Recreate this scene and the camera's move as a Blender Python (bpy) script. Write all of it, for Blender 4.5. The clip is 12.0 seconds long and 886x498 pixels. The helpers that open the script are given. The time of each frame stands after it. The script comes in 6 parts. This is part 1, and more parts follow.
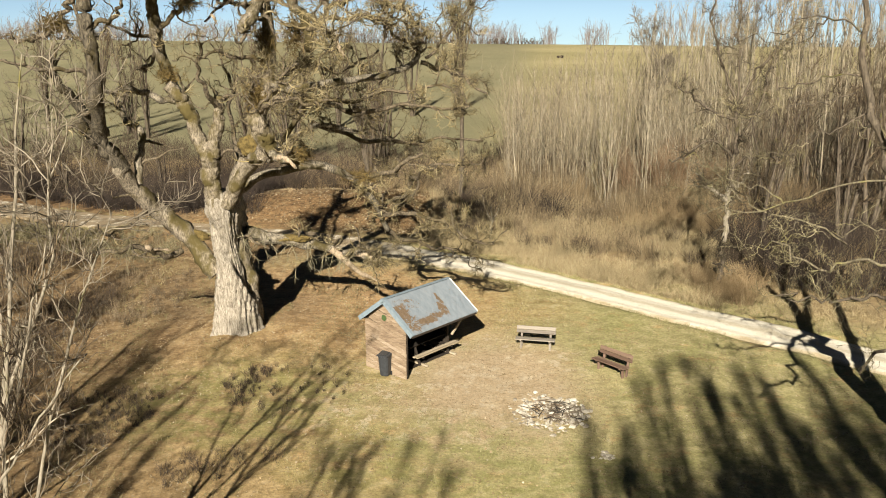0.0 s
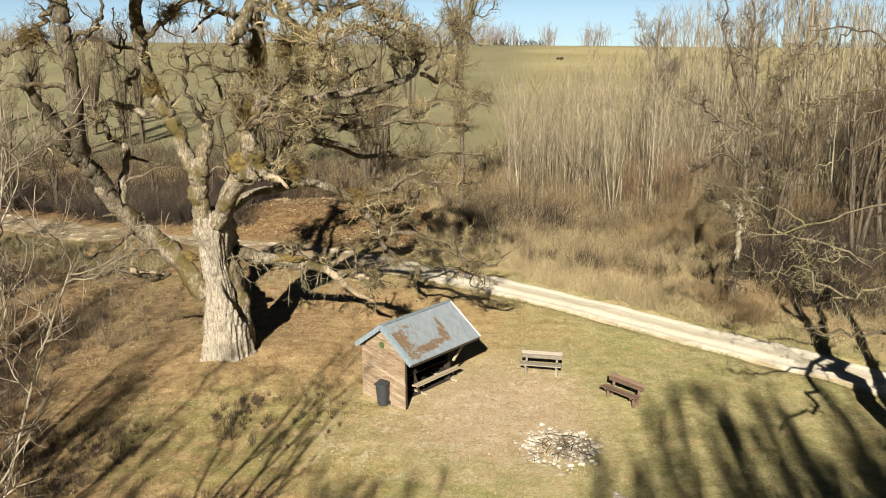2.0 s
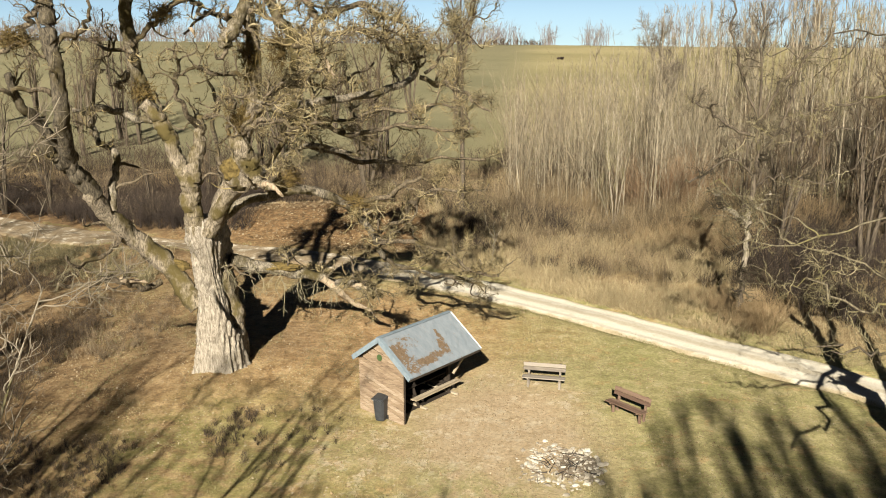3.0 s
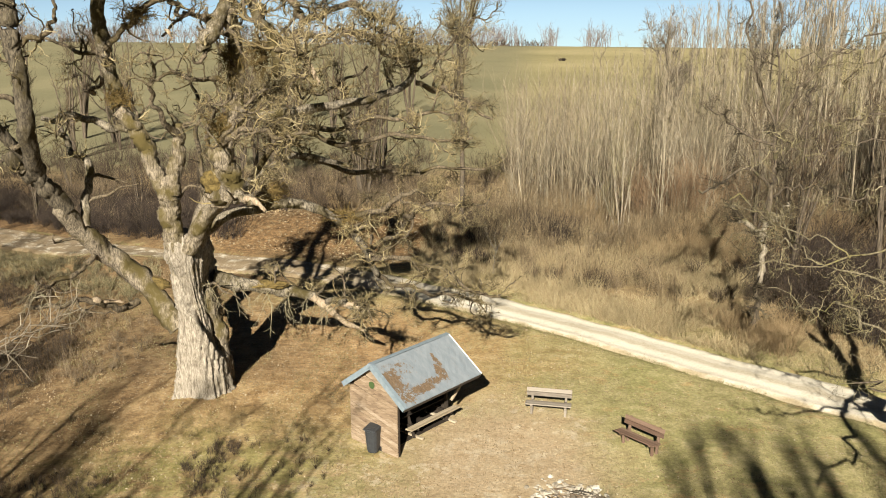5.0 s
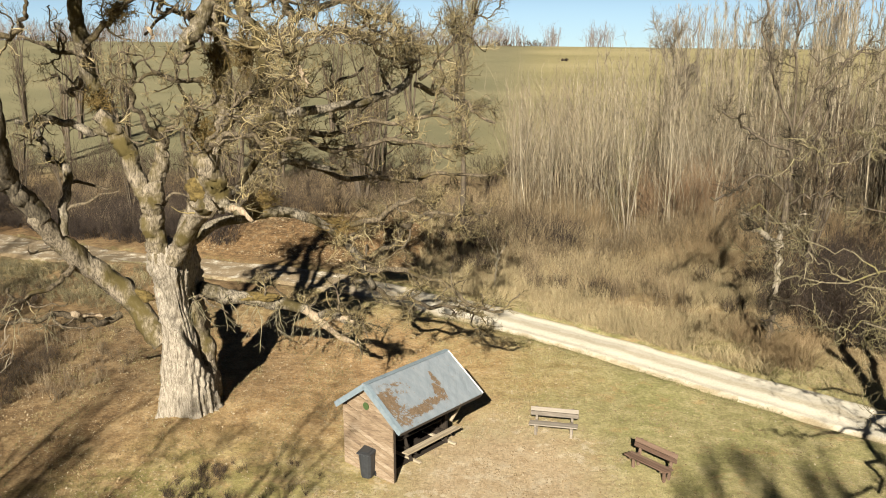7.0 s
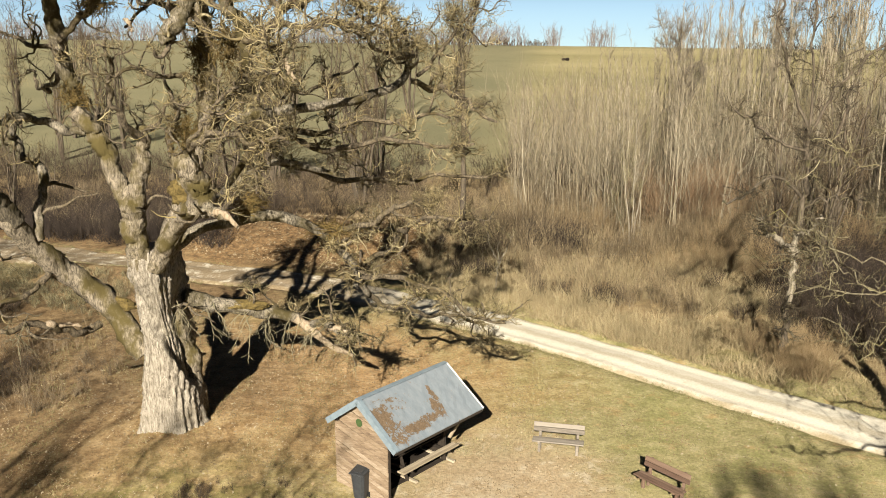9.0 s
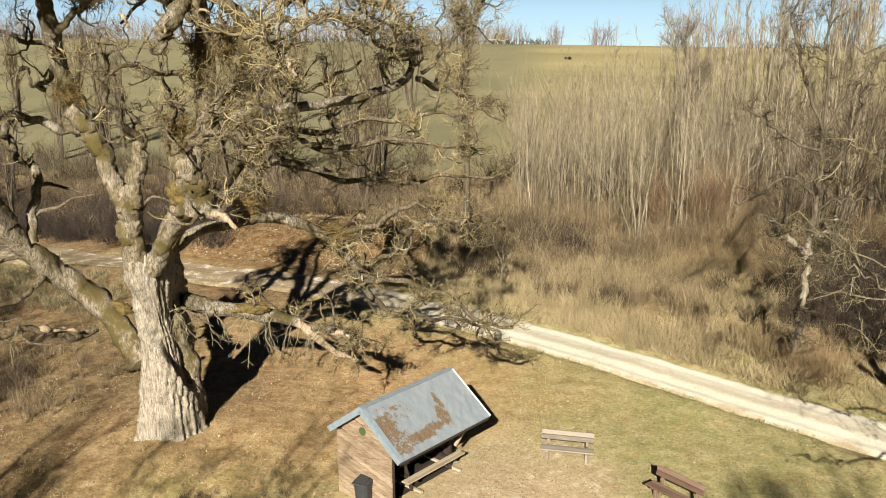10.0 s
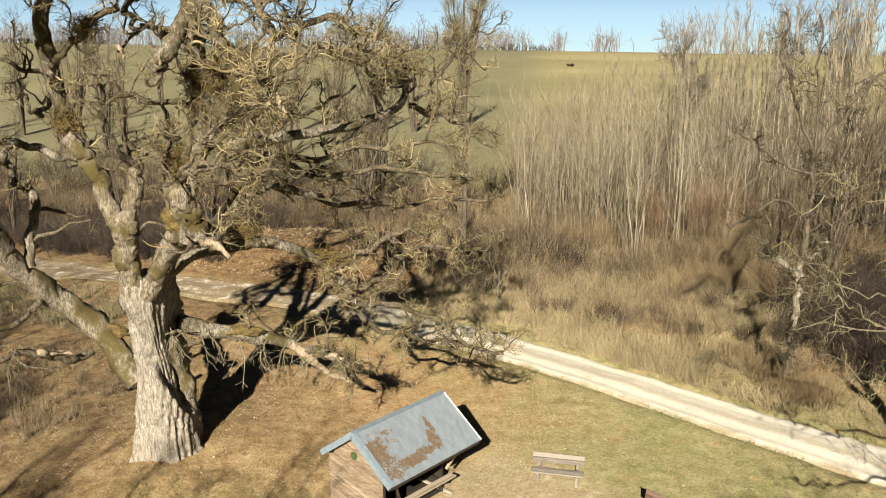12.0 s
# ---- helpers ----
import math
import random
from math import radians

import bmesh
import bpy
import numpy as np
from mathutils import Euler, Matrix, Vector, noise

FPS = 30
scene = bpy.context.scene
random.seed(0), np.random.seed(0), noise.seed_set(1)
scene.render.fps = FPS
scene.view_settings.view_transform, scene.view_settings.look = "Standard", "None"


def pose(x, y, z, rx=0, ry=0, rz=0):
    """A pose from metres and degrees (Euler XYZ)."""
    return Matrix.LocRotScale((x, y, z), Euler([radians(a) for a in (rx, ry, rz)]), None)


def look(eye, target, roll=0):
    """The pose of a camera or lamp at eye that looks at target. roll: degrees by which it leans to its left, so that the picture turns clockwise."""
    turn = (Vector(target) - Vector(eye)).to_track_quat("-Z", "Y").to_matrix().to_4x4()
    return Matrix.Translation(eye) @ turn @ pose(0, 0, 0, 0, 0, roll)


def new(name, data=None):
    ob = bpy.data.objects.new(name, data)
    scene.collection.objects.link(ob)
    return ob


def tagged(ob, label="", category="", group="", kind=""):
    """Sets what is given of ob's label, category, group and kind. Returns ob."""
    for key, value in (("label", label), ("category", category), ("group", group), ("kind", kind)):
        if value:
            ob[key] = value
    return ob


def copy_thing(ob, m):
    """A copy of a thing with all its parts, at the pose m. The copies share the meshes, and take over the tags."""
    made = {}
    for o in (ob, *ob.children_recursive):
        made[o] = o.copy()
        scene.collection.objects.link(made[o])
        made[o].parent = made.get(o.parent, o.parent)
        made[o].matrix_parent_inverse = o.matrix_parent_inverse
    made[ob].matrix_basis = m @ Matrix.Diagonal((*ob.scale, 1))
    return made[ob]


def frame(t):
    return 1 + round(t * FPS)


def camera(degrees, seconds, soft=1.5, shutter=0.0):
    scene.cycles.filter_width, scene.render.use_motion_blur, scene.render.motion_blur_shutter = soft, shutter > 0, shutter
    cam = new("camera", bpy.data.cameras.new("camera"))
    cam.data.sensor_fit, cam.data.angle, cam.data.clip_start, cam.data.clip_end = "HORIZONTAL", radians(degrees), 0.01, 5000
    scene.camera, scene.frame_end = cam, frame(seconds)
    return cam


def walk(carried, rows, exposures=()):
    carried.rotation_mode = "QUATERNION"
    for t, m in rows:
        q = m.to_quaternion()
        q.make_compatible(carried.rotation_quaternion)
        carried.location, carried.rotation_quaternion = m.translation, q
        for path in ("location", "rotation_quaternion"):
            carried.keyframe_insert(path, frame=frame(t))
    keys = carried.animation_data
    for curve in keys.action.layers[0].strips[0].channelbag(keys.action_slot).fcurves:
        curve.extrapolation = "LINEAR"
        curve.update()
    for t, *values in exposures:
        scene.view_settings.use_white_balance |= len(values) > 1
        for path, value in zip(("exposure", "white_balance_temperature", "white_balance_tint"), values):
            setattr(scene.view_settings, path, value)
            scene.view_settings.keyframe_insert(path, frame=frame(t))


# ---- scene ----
cam = camera(53.0, 12.0, soft=1.0)
PATH = [
    (0, (0.556, -1.728, 12.35), (0.434, 0.205, 11.854), -0.3),
    (0.5, (0.525, -1.517, 12.45), (0.403, 0.417, 11.954), -0.3),
    (1, (0.488, -1.084, 12.543), (0.367, 0.85, 12.046), -0.3),
    (1.5, (0.434, -0.495, 12.629), (0.314, 1.439, 12.131), -0.3),
    (2, (0.391, 0.059, 12.689), (0.271, 1.993, 12.193), -0.4),
    (2.5, (0.344, 0.571, 12.748), (0.224, 2.504, 12.25), -0.3),
    (3, (0.313, 1.098, 12.784), (0.194, 3.032, 12.286), -0.3),
    (5, (0.295, 3.268, 12.79), (0.174, 5.202, 12.294), -0.3),
    (5.5, (0.315, 3.698, 12.787), (0.195, 5.632, 12.291), -0.2),
    (6, (0.343, 4.127, 12.768), (0.221, 6.061, 12.272), -0.2),
    (6.5, (0.302, 4.523, 12.75), (0.18, 6.456, 12.254), -0.2),
    (7, (0.255, 4.926, 12.733), (0.131, 6.86, 12.237), -0.2),
    (9, (0.202, 6.459, 12.533), (0.078, 8.392, 12.037), -0.1),
    (9.5, (0.096, 6.858, 12.474), (-0.03, 8.791, 11.978), -0.1),
    (10, (0.036, 7.198, 12.447), (-0.091, 9.13, 11.949), -0.1),
    (10.5, (0.113, 7.332, 12.463), (-0.016, 9.265, 11.965), -0.1),
    (11, (0.216, 7.283, 12.606), (0.088, 9.216, 12.109), -0.0),
    (11.5, (0.307, 7.166, 12.835), (0.176, 9.099, 12.34), 0.0),
    (12, (0.371, 7.076, 13.112), (0.236, 9.01, 12.622), -0.0),
]
walk(cam, [(t, look(eye, target, roll)) for t, eye, target, roll in PATH])

# ---- light ----
SUN_EL, SUN_AZ = 27.3, 3.8          # degrees; shadows fall towards +y, slightly to +x
world = bpy.data.worlds.new("sky")
scene.world = world
world.use_nodes = True
wn = world.node_tree
sky = wn.nodes.new("ShaderNodeTexSky")
sky.sky_type, sky.sun_disc = "NISHITA", False
sky.sun_elevation, sky.sun_rotation = radians(SUN_EL), radians(180 + SUN_AZ)
sky.air_density, sky.dust_density, sky.ozone_density = 1.0, 0.5, 2.6
sky_way = wn.nodes.new("ShaderNodeTexCoord").outputs["Generated"]
way_up = wn.nodes.new("ShaderNodeVectorMath")      # the land's edge hides the palest band at the horizon
way_up.operation = "ADD"
way_up.inputs[1].default_value = (0, 0, 0.10)
wn.links.new(sky_way, way_up.inputs[0])
wn.links.new(way_up.outputs[0], sky.inputs["Vector"])
wn.links.new(sky.outputs[0], wn.nodes["Background"].inputs[0])
sky_z = wn.nodes.new("ShaderNodeSeparateXYZ")
wn.links.new(sky_way, sky_z.inputs[0])
haze = wn.nodes.new("ShaderNodeMapRange")          # brighter towards the horizon all round
haze.interpolation_type = "SMOOTHSTEP"
for key, value in (("From Min", 0.0), ("From Max", 0.14), ("To Min", 0.042), ("To Max", 0.0055)):
    haze.inputs[key].default_value = value
wn.links.new(sky_z.outputs[2], haze.inputs["Value"])
wn.links.new(haze.outputs[0], wn.nodes["Background"].inputs[1])
sun_data = bpy.data.lights.new("sun", "SUN")
sun_data.energy, sun_data.angle, sun_data.color = 5.0, radians(0.55), (1.0, 0.925, 0.775)
sun = new("sun", sun_data)
to_sun = Vector((-math.sin(radians(SUN_AZ)) * math.cos(radians(SUN_EL)),
                 -math.cos(radians(SUN_AZ)) * math.cos(radians(SUN_EL)), math.sin(radians(SUN_EL))))
sun.matrix_world = look(to_sun * 60, (0, 0, 0))
scene.view_settings.exposure = 1.48

# ---- materials ----


def shade(name, rough=0.9):
    """A material and its tree, principled node and a texture-coordinate socket in metres."""
    m = bpy.data.materials.new(name)
    m.use_nodes = True
    t = m.node_tree
    p = t.nodes["Principled BSDF"]
    p.inputs["Roughness"].default_value = rough
    p.inputs["Specular IOR Level"].default_value = 0.25
    return m, t, p


def nz(t, co, scale, detail=4, rough=0.6, dist=0.0):
    n = t.nodes.new("ShaderNodeTexNoise")
    n.inputs["Scale"].default_value, n.inputs["Detail"].default_value = scale, detail
    n.inputs["Roughness"].default_value, n.inputs["Distortion"].default_value = rough, dist
    if co is not None:
        t.links.new(co, n.inputs["Vector"])
    return n.outputs[0]


def ramp(t, fac, stops):
    n = t.nodes.new("ShaderNodeValToRGB")
    e = n.color_ramp.elements
    while len(e) < len(stops):
        e.new(0.5)
    for k, (pos, col) in enumerate(stops):
        e[k].position = pos
        e[k].color = (*col, 1) if len(col) == 3 else col
    t.links.new(fac, n.inputs[0])
    return n.outputs[0]


def mix(t, fac, a, b, mode="MIX"):
    n = t.nodes.new("ShaderNodeMix")
    n.data_type, n.blend_type = "RGBA", mode
    for sock, v in ((n.inputs[0], fac), (n.inputs[6], a), (n.inputs[7], b)):
        if isinstance(v, (int, float)):
            sock.default_value = v
        elif isinstance(v, tuple):
            sock.default_value = (*v, 1)
        else:
            t.links.new(v, sock)
    return n.outputs[2]


ALBEDO = 0.62        # brings every mixed colour to the surface's true reflectance


def paint(t, p, col):
    t.links.new(mix(t, 1.0, col, (ALBEDO, ALBEDO, ALBEDO), "MULTIPLY"), p.inputs["Base Color"])


def calc(t, op, a, b=None, c=None):
    n = t.nodes.new("ShaderNodeMath")
    n.operation = op
    for k, v in enumerate((a, b, c)):
        if v is None:
            continue
        if isinstance(v, (int, float)):
            n.inputs[k].default_value = v
        else:
            t.links.new(v, n.inputs[k])
    return n.outputs[0]


def smooth_step(t, v, lo, hi):
    n = t.nodes.new("ShaderNodeMapRange")
    n.interpolation_type = "SMOOTHSTEP"
    n.inputs["From Min"].default_value, n.inputs["From Max"].default_value = lo, hi
    t.links.new(v, n.inputs["Value"])
    return n.outputs[0]


def bump(t, p, height, strength=0.4, distance=0.02):
    n = t.nodes.new("ShaderNodeBump")
    n.inputs["Strength"].default_value, n.inputs["Distance"].default_value = strength, distance
    t.links.new(height, n.inputs["Height"])
    t.links.new(n.outputs[0], p.inputs["Normal"])


def objco(t):
    return t.nodes.new("ShaderNodeTexCoord").outputs["Object"]


def worldpos(t):
    return t.nodes.new("ShaderNodeNewGeometry").outputs["Position"]


def stretch(t, co, sx, sy, sz):
    n = t.nodes.new("ShaderNodeMapping")
    n.inputs["Scale"].default_value = (sx, sy, sz)
    t.links.new(co, n.inputs["Vector"])
    return n.outputs[0]


def island(t):
    return t.nodes.new("ShaderNodeNewGeometry").outputs["Random Per Island"]


def bark(name, dark, light, moss=None, moss_amount=0.5, grain=(9, 9, 1.6)):
    m, t, p = shade(name, 0.92)
    co = objco(t)
    g = nz(t, stretch(t, co, *grain), 1.6, 6, 0.7, 0.4)
    col = ramp(t, g, [(0.39, dark), (0.5, tuple((a + b) / 2 for a, b in zip(dark, light))), (0.60, light)])
    big = nz(t, co, 0.5, 3)
    col = mix(t, calc(t, "MULTIPLY", big, 0.5), col, tuple(a * 0.55 for a in light))
    if moss:
        k = smooth_step(t, nz(t, co, 1.1, 5, 0.65), 0.62 - moss_amount * 0.25, 0.78 - moss_amount * 0.2)
        col = mix(t, k, col, moss)
    paint(t, p, col)
    bump(t, p, g, 0.8, 0.04)
    return m


def stems(name, cols, rough=0.9):
    """For heaps of thin stems or blades: one colour out of a ramp for each."""
    m, t, p = shade(name, rough)
    n = len(cols)
    col = ramp(t, island(t), [(k / max(1, n - 1), c) for k, c in enumerate(cols)])
    col = mix(t, 0.55, col, mix(t, smooth_step(t, nz(t, worldpos(t), 0.6, 4), 0.40, 0.62), col, tuple(c * 0.5 for c in cols[0])))
    paint(t, p, col)
    return m


OAK_BARK = bark("oak_bark", (0.135, 0.105, 0.073), (0.57, 0.505, 0.41), (0.15, 0.115, 0.045), 0.25, (17, 17, 1.7))
OAK_BOUGH = bark("oak_bough_bark", (0.04, 0.03, 0.02), (0.46, 0.385, 0.285), (0.11, 0.085, 0.028), 0.8, (13, 13, 3.0))
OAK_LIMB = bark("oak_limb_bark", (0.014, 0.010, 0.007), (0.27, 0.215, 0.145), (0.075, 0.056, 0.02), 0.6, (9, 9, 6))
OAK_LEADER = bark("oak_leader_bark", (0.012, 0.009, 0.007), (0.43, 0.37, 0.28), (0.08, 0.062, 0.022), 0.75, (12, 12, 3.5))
# shaded copy of the oak bark, crown shade put into the colour
OAK_SHADED = bark("oak_shaded_bark", (0.010, 0.008, 0.006), (0.21, 0.175, 0.125), (0.06, 0.046, 0.018), 0.6, (12, 12, 3.0))
OAK_TWIG = stems("oak_twigs", [(0.03, 0.022, 0.013), (0.45, 0.355, 0.18), (0.13, 0.098, 0.046), (0.62, 0.52, 0.315), (0.34, 0.265, 0.11)])
RAW_WOOD = bark("broken_wood", (0.28, 0.20, 0.12), (0.62, 0.50, 0.36), None)
PALE_BARK = bark("pale_bark", (0.17, 0.14, 0.10), (0.46, 0.40, 0.31), (0.2, 0.18, 0.06), 0.3)
POPLAR_BARK = bark("poplar_bark", (0.20, 0.165, 0.115), (0.56, 0.48, 0.35), (0.26, 0.235, 0.12), 0.4)
POPLAR_TWIG = stems("poplar_twigs", [(0.12, 0.095, 0.06), (0.54, 0.455, 0.31), (0.36, 0.285, 0.185), (0.15, 0.12, 0.08), (0.70, 0.62, 0.47)])
LICHEN_TWIG = stems("lichen_twigs", [(0.05, 0.04, 0.024), (0.42, 0.36, 0.20), (0.16, 0.135, 0.06), (0.58, 0.51, 0.33)])
LICHEN_BARK = bark("lichened_bark", (0.08, 0.06, 0.04), (0.29, 0.25, 0.165), (0.25, 0.22, 0.08), 0.5)
DARK_BARK = bark("dark_bark", (0.05, 0.038, 0.027), (0.20, 0.16, 0.115), (0.13, 0.12, 0.04), 0.3)
ASH_TWIG = stems("ash_twigs", [(0.12, 0.095, 0.068), (0.36, 0.30, 0.225), (0.22, 0.18, 0.13), (0.46, 0.40, 0.31)])
CROOK_TWIG = stems("crooked_twigs", [(0.03, 0.022, 0.014), (0.14, 0.11, 0.065), (0.06, 0.046, 0.028), (0.32, 0.27, 0.17)])
BROWN_TWIG = stems("brown_twigs", [(0.03, 0.02, 0.014), (0.17, 0.12, 0.07), (0.06, 0.042, 0.026), (0.30, 0.22, 0.13)])
BRUSH = stems("brush_stems", [(0.06, 0.042, 0.025), (0.36, 0.265, 0.15), (0.15, 0.108, 0.062), (0.56, 0.45, 0.285), (0.25, 0.18, 0.10)])
STRAW = stems("straw", [(0.46, 0.36, 0.20), (0.62, 0.51, 0.30), (0.38, 0.28, 0.15), (0.56, 0.47, 0.29)])
GRASS = stems("grass_blades", [(0.25, 0.24, 0.09), (0.46, 0.395, 0.20), (0.21, 0.21, 0.075), (0.62, 0.535, 0.32)])
LEAVES = stems("dead_leaves", [(0.28, 0.19, 0.095), (0.50, 0.385, 0.225), (0.36, 0.245, 0.13), (0.70, 0.61, 0.44)])


def ground_material():
    m, t, p = shade("meadow_soil", 0.95)
    co = worldpos(t)
    sep = t.nodes.new("ShaderNodeSeparateXYZ")
    t.links.new(co, sep.inputs[0])
    x, y = sep.outputs[0], sep.outputs[1]
    warp = nz(t, co, 0.35, 5, 0.65)
    fine = nz(t, co, 9.0, 6, 0.75)
    mid = nz(t, co, 1.7, 7, 0.8)
    grass = ramp(t, mid, [(0.30, (0.22, 0.20, 0.08)), (0.45, (0.38, 0.335, 0.15)), (0.57, (0.51, 0.44, 0.225)), (0.72, (0.66, 0.575, 0.36))])
    litter = ramp(t, mid, [(0.30, (0.28, 0.162, 0.07)), (0.48, (0.53, 0.335, 0.158)), (0.68, (0.73, 0.52, 0.29))])
    dirt = ramp(t, mid, [(0.30, (0.40, 0.285, 0.165)), (0.5, (0.56, 0.425, 0.27)), (0.7, (0.68, 0.56, 0.39))])
    scrub = ramp(t, mid, [(0.30, (0.19, 0.125, 0.065)), (0.5, (0.36, 0.26, 0.135)), (0.68, (0.54, 0.42, 0.23))])
    field = ramp(t, nz(t, stretch(t, co, 0.4, 1.0, 1.0), 0.03, 4, 0.6), [(0.35, (0.30, 0.265, 0.125)), (0.52, (0.40, 0.345, 0.17)), (0.68, (0.50, 0.43, 0.23))])
    crop = ramp(t, nz(t, co, 0.05, 4, 0.6), [(0.35, (0.23, 0.215, 0.12)), (0.65, (0.31, 0.28, 0.16))])
    field = mix(t, smooth_step(t, calc(t, "SUBTRACT", calc(t, "MULTIPLY", y, 0.045), x), -4.0, 10.0), field, crop)

    def blob(cx, cy, rx, ry, soft=0.5, rag=0.9):
        """1 inside an ellipse, with a ragged edge."""
        a = calc(t, "MULTIPLY", calc(t, "SUBTRACT", x, cx), 1 / rx)
        b = calc(t, "MULTIPLY", calc(t, "SUBTRACT", y, cy), 1 / ry)
        r = calc(t, "SQRT", calc(t, "ADD", calc(t, "MULTIPLY", a, a), calc(t, "MULTIPLY", b, b)))
        r = calc(t, "ADD", r, calc(t, "MULTIPLY", calc(t, "SUBTRACT", mid, 0.5), rag))
        r = calc(t, "ADD", r, calc(t, "MULTIPLY", calc(t, "SUBTRACT", warp, 0.5), rag))
        return calc(t, "SUBTRACT", 1.0, smooth_step(t, r, 1 - soft, 1 + soft))

    col = mix(t, calc(t, "MULTIPLY", smooth_step(t, nz(t, co, 0.42, 5, 0.7), 0.47, 0.60), 0.75), grass, ramp(t, mid, [(0.3, (0.21, 0.21, 0.07)), (0.5, (0.36, 0.335, 0.135)), (0.7, (0.54, 0.485, 0.25))]))
    col = mix(t, calc(t, "MULTIPLY", smooth_step(t, nz(t, stretch(t, co, 1.0, 1.3, 1.0), 0.8, 6, 0.75), 0.55, 0.62), 0.5), col, litter)
    col = mix(t, blob(-8.5, 36.5, 9.5, 6.5), col, litter)
    # dark slope litter, with some of the tree shade put into its colour
    slope = ramp(t, mid, [(0.32, (0.10, 0.062, 0.03)), (0.48, (0.25, 0.16, 0.078)), (0.68, (0.47, 0.33, 0.175))])
    col = mix(t, calc(t, "MULTIPLY", blob(-9.5, 21.5, 7.5, 10.0, 0.7), 0.65), col, litter)
    col = mix(t, blob(-21, 32, 12.5, 18), col, slope)
    col = mix(t, calc(t, "MULTIPLY", blob(-11.5, 20.0, 5.0, 6.0, 0.7), 0.6), col, slope)
    col = mix(t, calc(t, "MULTIPLY", blob(0.6, 27.2, 3.0, 5.0), 0.95), col, dirt)
    col = mix(t, calc(t, "MULTIPLY", blob(-3.2, 25.6, 2.2, 1.6), 0.5), col, dirt)
    pale = calc(t, "MULTIPLY", blob(-1.6, 25.6, 4.2, 3.4), smooth_step(t, nz(t, co, 1.5, 6, 0.75), 0.54, 0.58))
    pale = calc(t, "MAXIMUM", pale, calc(t, "MULTIPLY", blob(1.2, 30.0, 2.6, 3.0), smooth_step(t, nz(t, co, 1.2, 6, 0.75), 0.55, 0.60)))
    col = mix(t, calc(t, "MULTIPLY", pale, 0.75), col, (0.70, 0.59, 0.43))
    moss = calc(t, "MAXIMUM", blob(-7.4, 25.4, 4.6, 3.4), calc(t, "MULTIPLY", blob(4.5, 33.5, 5.0, 3.0), 0.2))
    moss = calc(t, "MULTIPLY", calc(t, "MAXIMUM", moss, blob(-1.0, 22.0, 4.5, 2.6)), 0.55)
    col = mix(t, calc(t, "MULTIPLY", moss, smooth_step(t, nz(t, co, 1.1, 6, 0.75), 0.40, 0.56)), col, ramp(t, mid, [(0.3, (0.17, 0.19, 0.05)), (0.5, (0.30, 0.31, 0.10)), (0.7, (0.47, 0.45, 0.20))]))
    # beyond the track: scrub floor, then open field
    far = calc(t, "ADD", y, calc(t, "MULTIPLY", x, 0.78))
    far = calc(t, "ADD", far, calc(t, "MULTIPLY", calc(t, "SUBTRACT", warp, 0.5), 6.0))
    col = mix(t, smooth_step(t, far, 45.0, 49.0), col, scrub)
    left = calc(t, "ADD", y, calc(t, "MULTIPLY", warp, 8.0))
    col = mix(t, smooth_step(t, left, 52.0, 58.0), col, scrub)
    bank = ramp(t, nz(t, co, 3.0, 6, 0.75), [(0.32, (0.07, 0.042, 0.02)), (0.48, (0.20, 0.12, 0.055)), (0.66, (0.37, 0.235, 0.115))])
    col = mix(t, blob(-32, 64, 20, 10), col, bank)
    col = mix(t, blob(-9, 56, 13, 7), col, bank)
    col = mix(t, blob(-17, 46.5, 8.5, 4.0), col, slope)
    col = mix(t, smooth_step(t, calc(t, "ADD", y, calc(t, "MULTIPLY", warp, 14.0)), 86.0, 96.0), col, field)
    speck = ramp(t, fine, [(0.30, (0.50, 0.50, 0.48)), (0.50, (1.0, 1.0, 1.0)), (0.68, (1.4, 1.36, 1.28))])
    col = mix(t, 0.7, col, speck, "MULTIPLY")
    paint(t, p, col)
    bump(t, p, fine, 0.7, 0.05)
    return m


